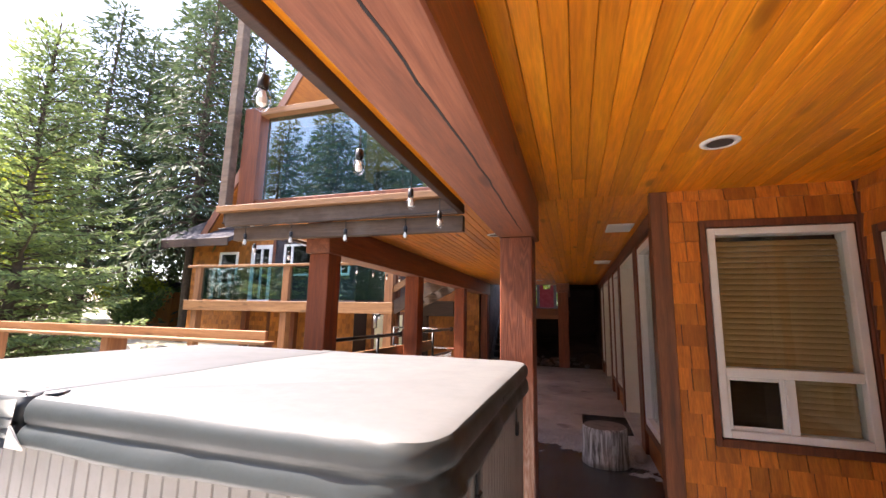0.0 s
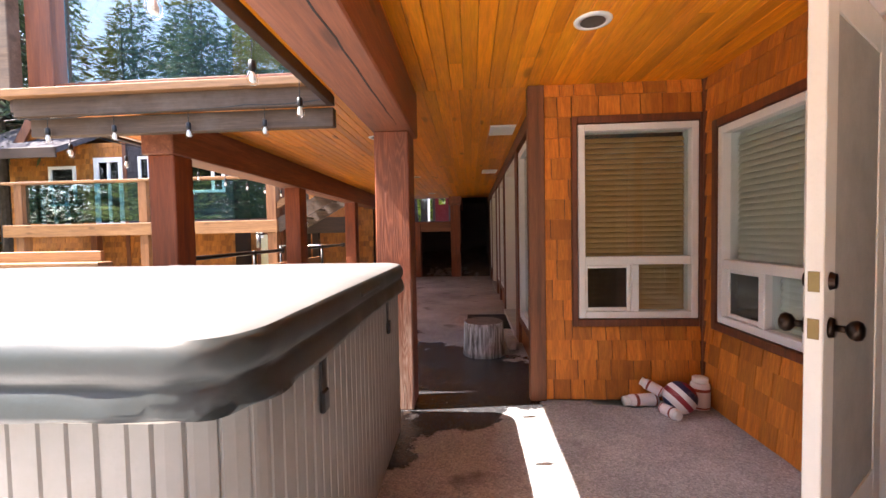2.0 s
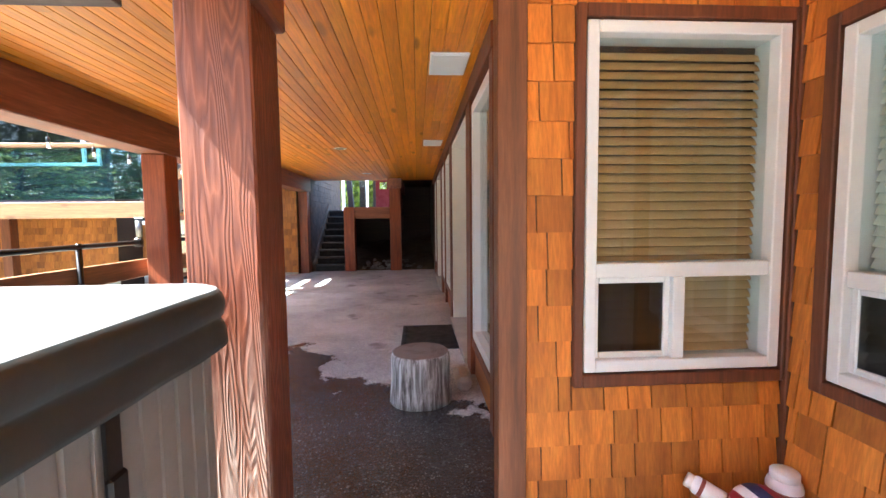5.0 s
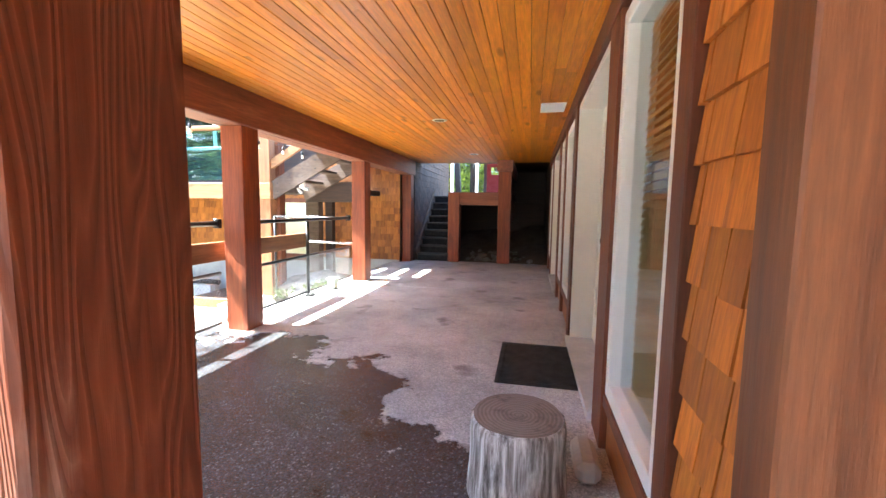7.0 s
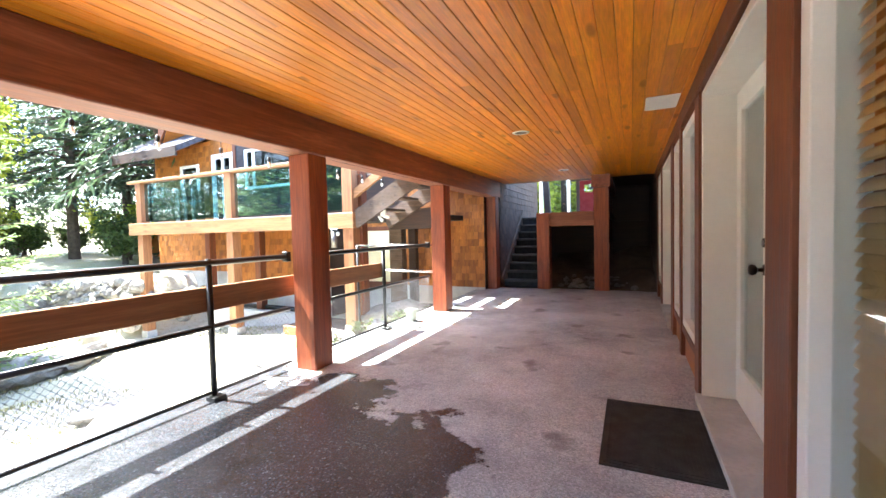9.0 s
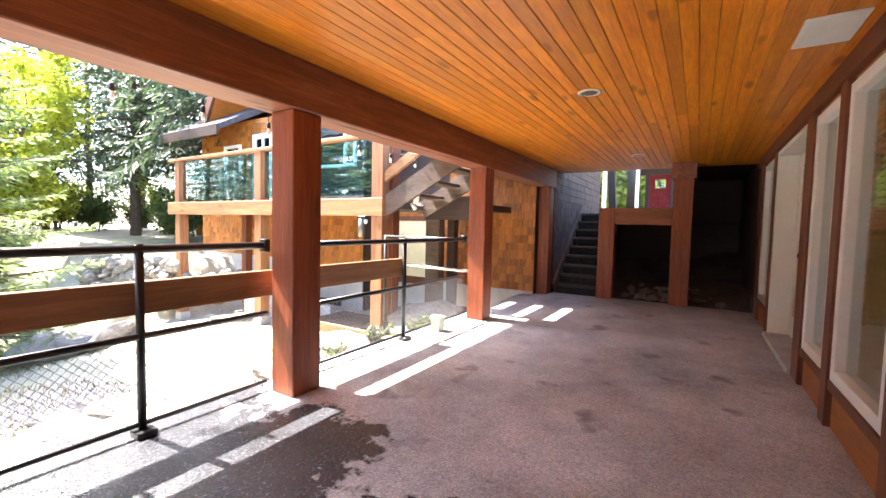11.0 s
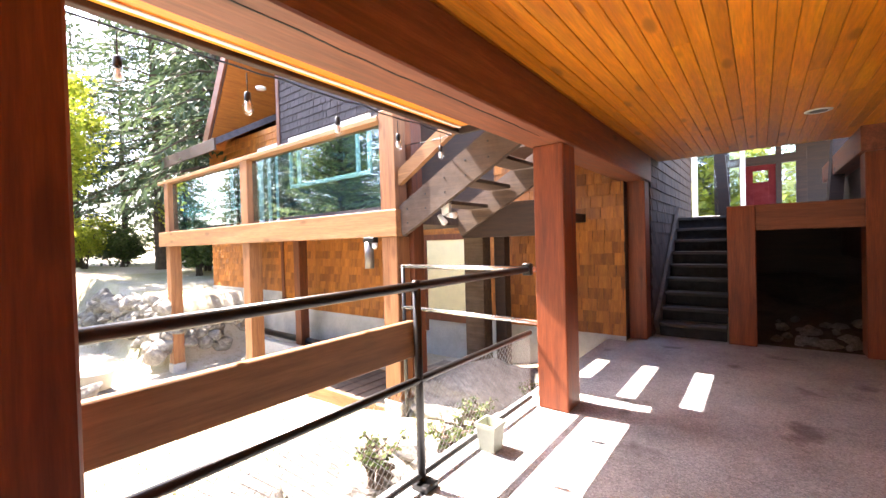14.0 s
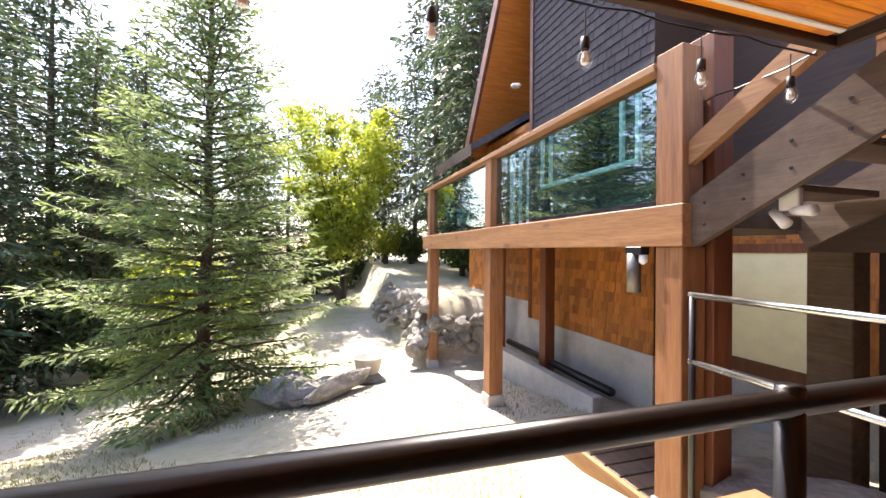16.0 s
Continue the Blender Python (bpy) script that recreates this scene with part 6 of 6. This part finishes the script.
def fir_parts(seed, h, r, branches, step, spray, per_twig, clear=0.03, droop=0.25, slim=0.2):
    """Meshes of a fir: trunk with limbs, and sprays of needles along drooping branches."""
    g = random.Random(seed)
    cards, bm = Cards(), bmesh.new()
    limb(bm, [Vector((0.03 * g.gauss(0, 1), 0.03 * g.gauss(0, 1), h * k / 8 - (0.3 if k == 0 else 0))) for k in range(9)], 0.013 * h + 0.01, 0.012, 9)
    for i in range(branches):
        f = clear + (0.985 - clear) * (i / branches) ** 0.9
        z = h * f
        L = r * (1 - f) ** 0.75 * g.uniform(0.65, 1.12) * (1.0 if f > 0.08 else 0.8) + 0.12
        a = i * 2.399 + g.uniform(-0.4, 0.4)
        out = Vector((math.cos(a), math.sin(a), 0))
        rise = g.uniform(-0.15, 0.2) + 0.5 * f
        pts = []
        for k in range(5):
            t = k / 4
            pts.append(Vector((0, 0, z)) + out * L * t + Vector((0, 0, L * (rise * t - droop * 1.6 * t * t + 0.12 * t ** 4))))
        limb(bm, pts, 0.012 * L + 0.006, 0.003, 4)
        s = 0.12 + g.random() * 0.05
        while s < 1.0:
            k = min(3, int(s * 4))
            p = pts[k].lerp(pts[k + 1], s * 4 - k)
            fwd = (pts[k + 1] - pts[k]).normalized()
            side = fwd.cross(Vector((0, 0, 1))).normalized()
            for sd in (-1, 1):
                tl = (0.34 * L * (1 - s) ** 0.7 + spray * 0.9) * g.uniform(0.6, 1.15)
                td = (fwd * g.uniform(0.5, 0.9) + side * sd * g.uniform(0.6, 1.0) + Vector((0, 0, g.uniform(-0.32, 0.08)))).normalized()
                n = max(2, int(per_twig * tl / (spray * 1.5)))
                for q in range(n):
                    pos = p + td * tl * (q + g.random() * 0.6) / n
                    dd = (td + Vector((g.gauss(0, 0.35), g.gauss(0, 0.35), g.gauss(0, 0.22) - 0.1))).normalized()
                    cards.leaf(pos, dd, spray * g.uniform(0.7, 1.3), spray * slim * g.uniform(0.7, 1.3), Vector((g.gauss(0, 0.5), g.gauss(0, 0.5), 1)))
            s += step / max(L, 0.3)
        for q in range(3):
            dd = (pts[4] - pts[3]).normalized() + Vector((g.gauss(0, 0.3), g.gauss(0, 0.3), g.gauss(0, 0.2)))
            cards.leaf(pts[4], dd.normalized(), spray, spray * 0.3, Vector((0, 0, 1)))
    bmesh.ops.recalc_face_normals(bm, faces=bm.faces)
    me = bpy.data.meshes.new("trunk")
    bm.to_mesh(me)
    bm.free()
    me.materials.append(M_BARK)
    return me, cards


def tree(name, label, meshes, x, y, scale=1.0, rz=0.0, group="", wide=1.0):
    t = thing(name, label, "tree", (x, y, ground_z(x, y) - 0.05), group)
    t.rotation_euler, t.scale = (0, 0, rz), (scale * wide, scale * wide, scale)
    for nm, me in zip(("trunk", "crown"), meshes):
        ob = new(nm, me)
        ob.parent = t
    return t


tr, cd = fir_parts(5, 6.9, 2.1, 240, 0.075, 0.13, 3.4, droop=0.12, slim=0.24)
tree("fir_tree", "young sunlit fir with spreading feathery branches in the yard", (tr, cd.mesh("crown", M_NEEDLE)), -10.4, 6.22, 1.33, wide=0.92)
big = []
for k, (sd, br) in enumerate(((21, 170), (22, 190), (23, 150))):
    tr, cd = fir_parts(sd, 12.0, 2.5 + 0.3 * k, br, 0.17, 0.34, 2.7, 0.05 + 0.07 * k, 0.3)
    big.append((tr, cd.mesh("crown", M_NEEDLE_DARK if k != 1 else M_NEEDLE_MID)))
FOREST = [(-12.6, 1.6, 0.80, 0), (-14.9, 2.6, 0.78, 1), (-13.4, -1.2, 1.1, 0), (-17.0, 0.6, 1.15, 2), (-16.5, -3.5, 1.3, 0), (-19.2, 2.2, 1.0, 0), (-27.5, 4.4, 1.05, 1), (-26.2, 6.6, 0.92, 0),
          (-22.5, 3.2, 0.75, 0), (-24, 0.2, 1.1, 2), (-21.0, -2.5, 1.2, 0), (-28, -3, 1.3, 2), (-16.9, 15.6, 1.55, 2), (-20.5, 13.4, 1.3, 2), (-17.6, 18.4, 1.5, 0), (-22.5, 16.5, 1.4, 2), (-25.5, 11.8, 0.95, 0),
          (-29.5, 9.5, 0.9, 1), (-28.0, 14.2, 1.1, 0), (-20.0, 21.5, 1.4, 2), (-25.5, 20, 1.5, 0), (-31, 18, 1.4, 1), (-33, 3, 1.2, 0), (-34, 12, 1.2, 2), (-36, -4, 1.4, 1), (-14, 23, 1.3, 0), (-10, 27, 1.3, 2),
          (-24.4, 8.2, 0.85, 0), (-22.8, 5.6, 0.8, 1), (-15.4, -7, 1.2, 1), (-20, -8, 1.3, 0), (-13, -12, 1.2, 2), (-4, 30, 1.2, 0), (2, 33, 1.3, 1), (-7, 34, 1.3, 2), (-18, -13, 1.3, 0), (-24, -13, 1.3, 1), (-5.5, -22, 1.4, 2), (-1.5, -21, 1.3, 0), (3.5, -22, 1.4, 1), (-11, -17, 1.5, 0), (-13.5, -18, 1.6, 1), (-15.5, -20, 1.6, 0), (-17.5, -18, 1.7, 2), (-20, -20, 1.6, 1), (-22.5, -19, 1.7, 0), (-12.3, -22, 1.8, 2),
          (-13.2, 28.5, 1.8, 0), (-18, 24, 1.7, 1), (-14.5, 23.0, 1.5, 0), (-10.5, 23.5, 1.5, 0),
          (-12, 25, 1.5, 2), (-16, 26.5, 1.6, 0), (-19, 29, 1.8, 2), (-23, 26, 1.7, 0), (-15, 33, 1.9, 1), (-11, 31, 1.7, 0), (-21, 34, 2.0, 2)]
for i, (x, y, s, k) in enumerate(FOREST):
    tree("forest_fir", ("tall fir at the edge of the yard, needles coloured as if sunlit", "tall fir in the forest beyond the yard, shade put into its dark needles")[k != 1], big[k], x, y, s, i * 1.7, "firs round the yard")

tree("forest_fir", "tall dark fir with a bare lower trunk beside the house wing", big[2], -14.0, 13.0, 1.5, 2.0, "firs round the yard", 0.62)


def bush_parts(seed, h, spread, stems, leaves, size, mat):
    g = random.Random(seed)
    bm, cards, tips = bmesh.new(), Cards(), []
    for i in range(stems):
        a = i * 2.4 + g.random()
        lean = g.uniform(0.15, 1.0) * spread
        hh = h * g.uniform(0.65, 1.0)
        pts = [Vector((0.12 * math.cos(a), 0.12 * math.sin(a), -0.1))]
        for k in range(1, 6):
            t = k / 5
            pts.append(Vector((math.cos(a) * lean * t ** 1.4 + g.gauss(0, 0.06), math.sin(a) * lean * t ** 1.4 + g.gauss(0, 0.06), hh * t)))
        limb(bm, pts, 0.035, 0.008, 6)
        for k in range(2, 6):
            for q in range(3):
                b_ = a + g.uniform(-1.6, 1.6)
                e = pts[k] + Vector((math.cos(b_), math.sin(b_), g.uniform(0.1, 0.9))) * g.uniform(0.25, 0.75) * spread * 0.55
                limb(bm, [pts[k], e], 0.01, 0.004, 4)
                tips.append((pts[k], e))
    for i in range(leaves):
        u, v = g.choice(tips)
        p = u.lerp(v, g.uniform(0.25, 1.15)) + Vector((g.gauss(0, 0.13), g.gauss(0, 0.13), g.gauss(0, 0.11))) * spread * 0.6
        d = Vector((g.gauss(0, 1), g.gauss(0, 1), g.gauss(-0.2, 0.6))).normalized()
        cards.leaf(p, d, size * g.uniform(0.7, 1.3), size * 0.7, Vector((g.gauss(0, 1), g.gauss(0, 1), g.gauss(0, 1))))
    bmesh.ops.recalc_face_normals(bm, faces=bm.faces)
    me = bpy.data.meshes.new("stems")
    bm.to_mesh(me)
    bm.free()
    me.materials.append(M_BARK)
    return me, cards.mesh("crown", mat)


tree("maple_tree", "many-stemmed yellow-green leafy tree in full sun", bush_parts(3, 6.2, 2.0, 15, 21000, 0.12, M_LEAF), -19.4, 9.1, 1.35)
shrub = bush_parts(9, 1.7, 1.3, 9, 3000, 0.13, M_SHRUB)
shrub2 = bush_parts(10, 2.4, 1.5, 9, 3500, 0.14, M_LEAF)
gs = random.Random(31)
for i, (x, y) in enumerate([(-22.6, 11.4), (-17.3, 13.6), (-22.9, 9.0), (-24.5, 8.0), (-20.5, 5.0), (-21.5, 3.6), (-15.5, 4.6), (-17.5, 4.2), (-13.6, 3.9), (-16, 2.8), (-23, 12.8), (-26, 10), (-18.8, 14.5), (-15.5, 17.5), (-20, 16.5), (-12, 0.5), (-14.5, 0.2), (-24, 15)]):
    t = tree("shrub", "leafy green shrub at the forest edge", shrub if i % 3 else shrub2, x, y, gs.uniform(0.8, 1.5), gs.uniform(0, 6), "shrubs at the forest edge")
    t["category"] = "shrub"
for x, y, s in ((-4.6, 27.5, 1.3), (-1.9, 29.5, 1.4)):
    t = tree("shrub", "tall sunlit shrub behind the entry", shrub2, x, y, s * 1.6, x, "shrubs behind the entry")
    t["category"] = "shrub"
# small plants beside the slab
tuft = bush_parts(14, 0.28, 0.22, 7, 260, 0.05, M_SHRUB)
for i, (x, y) in enumerate(((-2.86, 9.45), (-2.95, 9.9), (-2.84, 10.6), (-3.1, 9.0), (-2.9, 8.2), (-4.2, 8.7))):
    t = tree("weed_tuft", "small green weed growing among the edge stones", tuft, x, y, gs.uniform(0.4, 0.75), i, "weeds along the porch edge")
    t["category"] = "weed"
    t.location.z = -0.16 if x > -3.2 else t.location.z
# grass blades on the yard, thin and dry
cards = Cards()
for i in range(26000):
    x, y = -3.3 - abs(gs.gauss(0, 5.0)), gs.uniform(3.5, 11.4)
    if noise.noise(Vector((x * 0.45, y * 0.45, 7))) < -0.05:
        continue
    d = Vector((gs.gauss(0, 0.5), gs.gauss(0, 0.5), 1)).normalized()
    cards.leaf(Vector((x, y, ground_z(x, y) - 0.01)), d, gs.uniform(0.03, 0.09), 0.008, Vector((gs.gauss(0, 1), gs.gauss(0, 1), 0.1)))
M_GRASS = leaf_mat("dry_grass", (0.16, 0.16, 0.05), (0.38, 0.34, 0.16), 0.3)
tagged(new("grass", cards.mesh("grass", M_GRASS)), "thin dry grass on the yard", "grass", kind="stuff")
# red shed far beyond the wing
shed = thing("garden_shed", "small red-brown shed beyond the house wing", "shed", (-19.5, 17.2, ground_z(-19.5, 17.2)))
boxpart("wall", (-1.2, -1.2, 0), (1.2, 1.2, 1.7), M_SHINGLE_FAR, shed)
bm = bmesh.new()
slant(bm, (-0.75, -1.5, 2.05), (-0.75, 1.5, 2.05), 1.9, 0.08)
bmesh.ops.rotate(bm, cent=(0, 0, 2.4), matrix=Matrix.Rotation(radians(-32), 3, "Y"), verts=bm.verts)
part("roof", bm, M_ROOF, shed)

# ---- shingles of the porch walls, piece by piece ----
sr = random.Random(77)
shingles_on(wall_n, (0.714, ALC_Y, 0), (1, 0, 0), (0, -1, 0), ALC_X - 0.714 - 0.022, 0.012, CEIL - 0.006, [(W1[0] - 0.042 - 0.714, W1[1] + 0.055 - 0.714, W1[2] - 0.055, W1[3] + 0.055)], rnd=sr)
shingles_on(wall_e, (ALC_X, ALC_Y - 0.036, 0), (0, -1, 0), (-1, 0, 0), 1.06, 0.012, CEIL - 0.006, [(ALC_Y - 0.036 - W2[1] - 0.055, ALC_Y - 0.036 - W2[0] + 0.055, W2[2] - 0.055, W2[3] + 0.055)], rnd=sr)
shingles_on(wall_c, (WALL_X, ALC_Y + 0.063, 0), (0, 1, 0), (-1, 0, 0), 4.998 - ALC_Y - 0.063, 0.012, 2.26, rnd=sr)
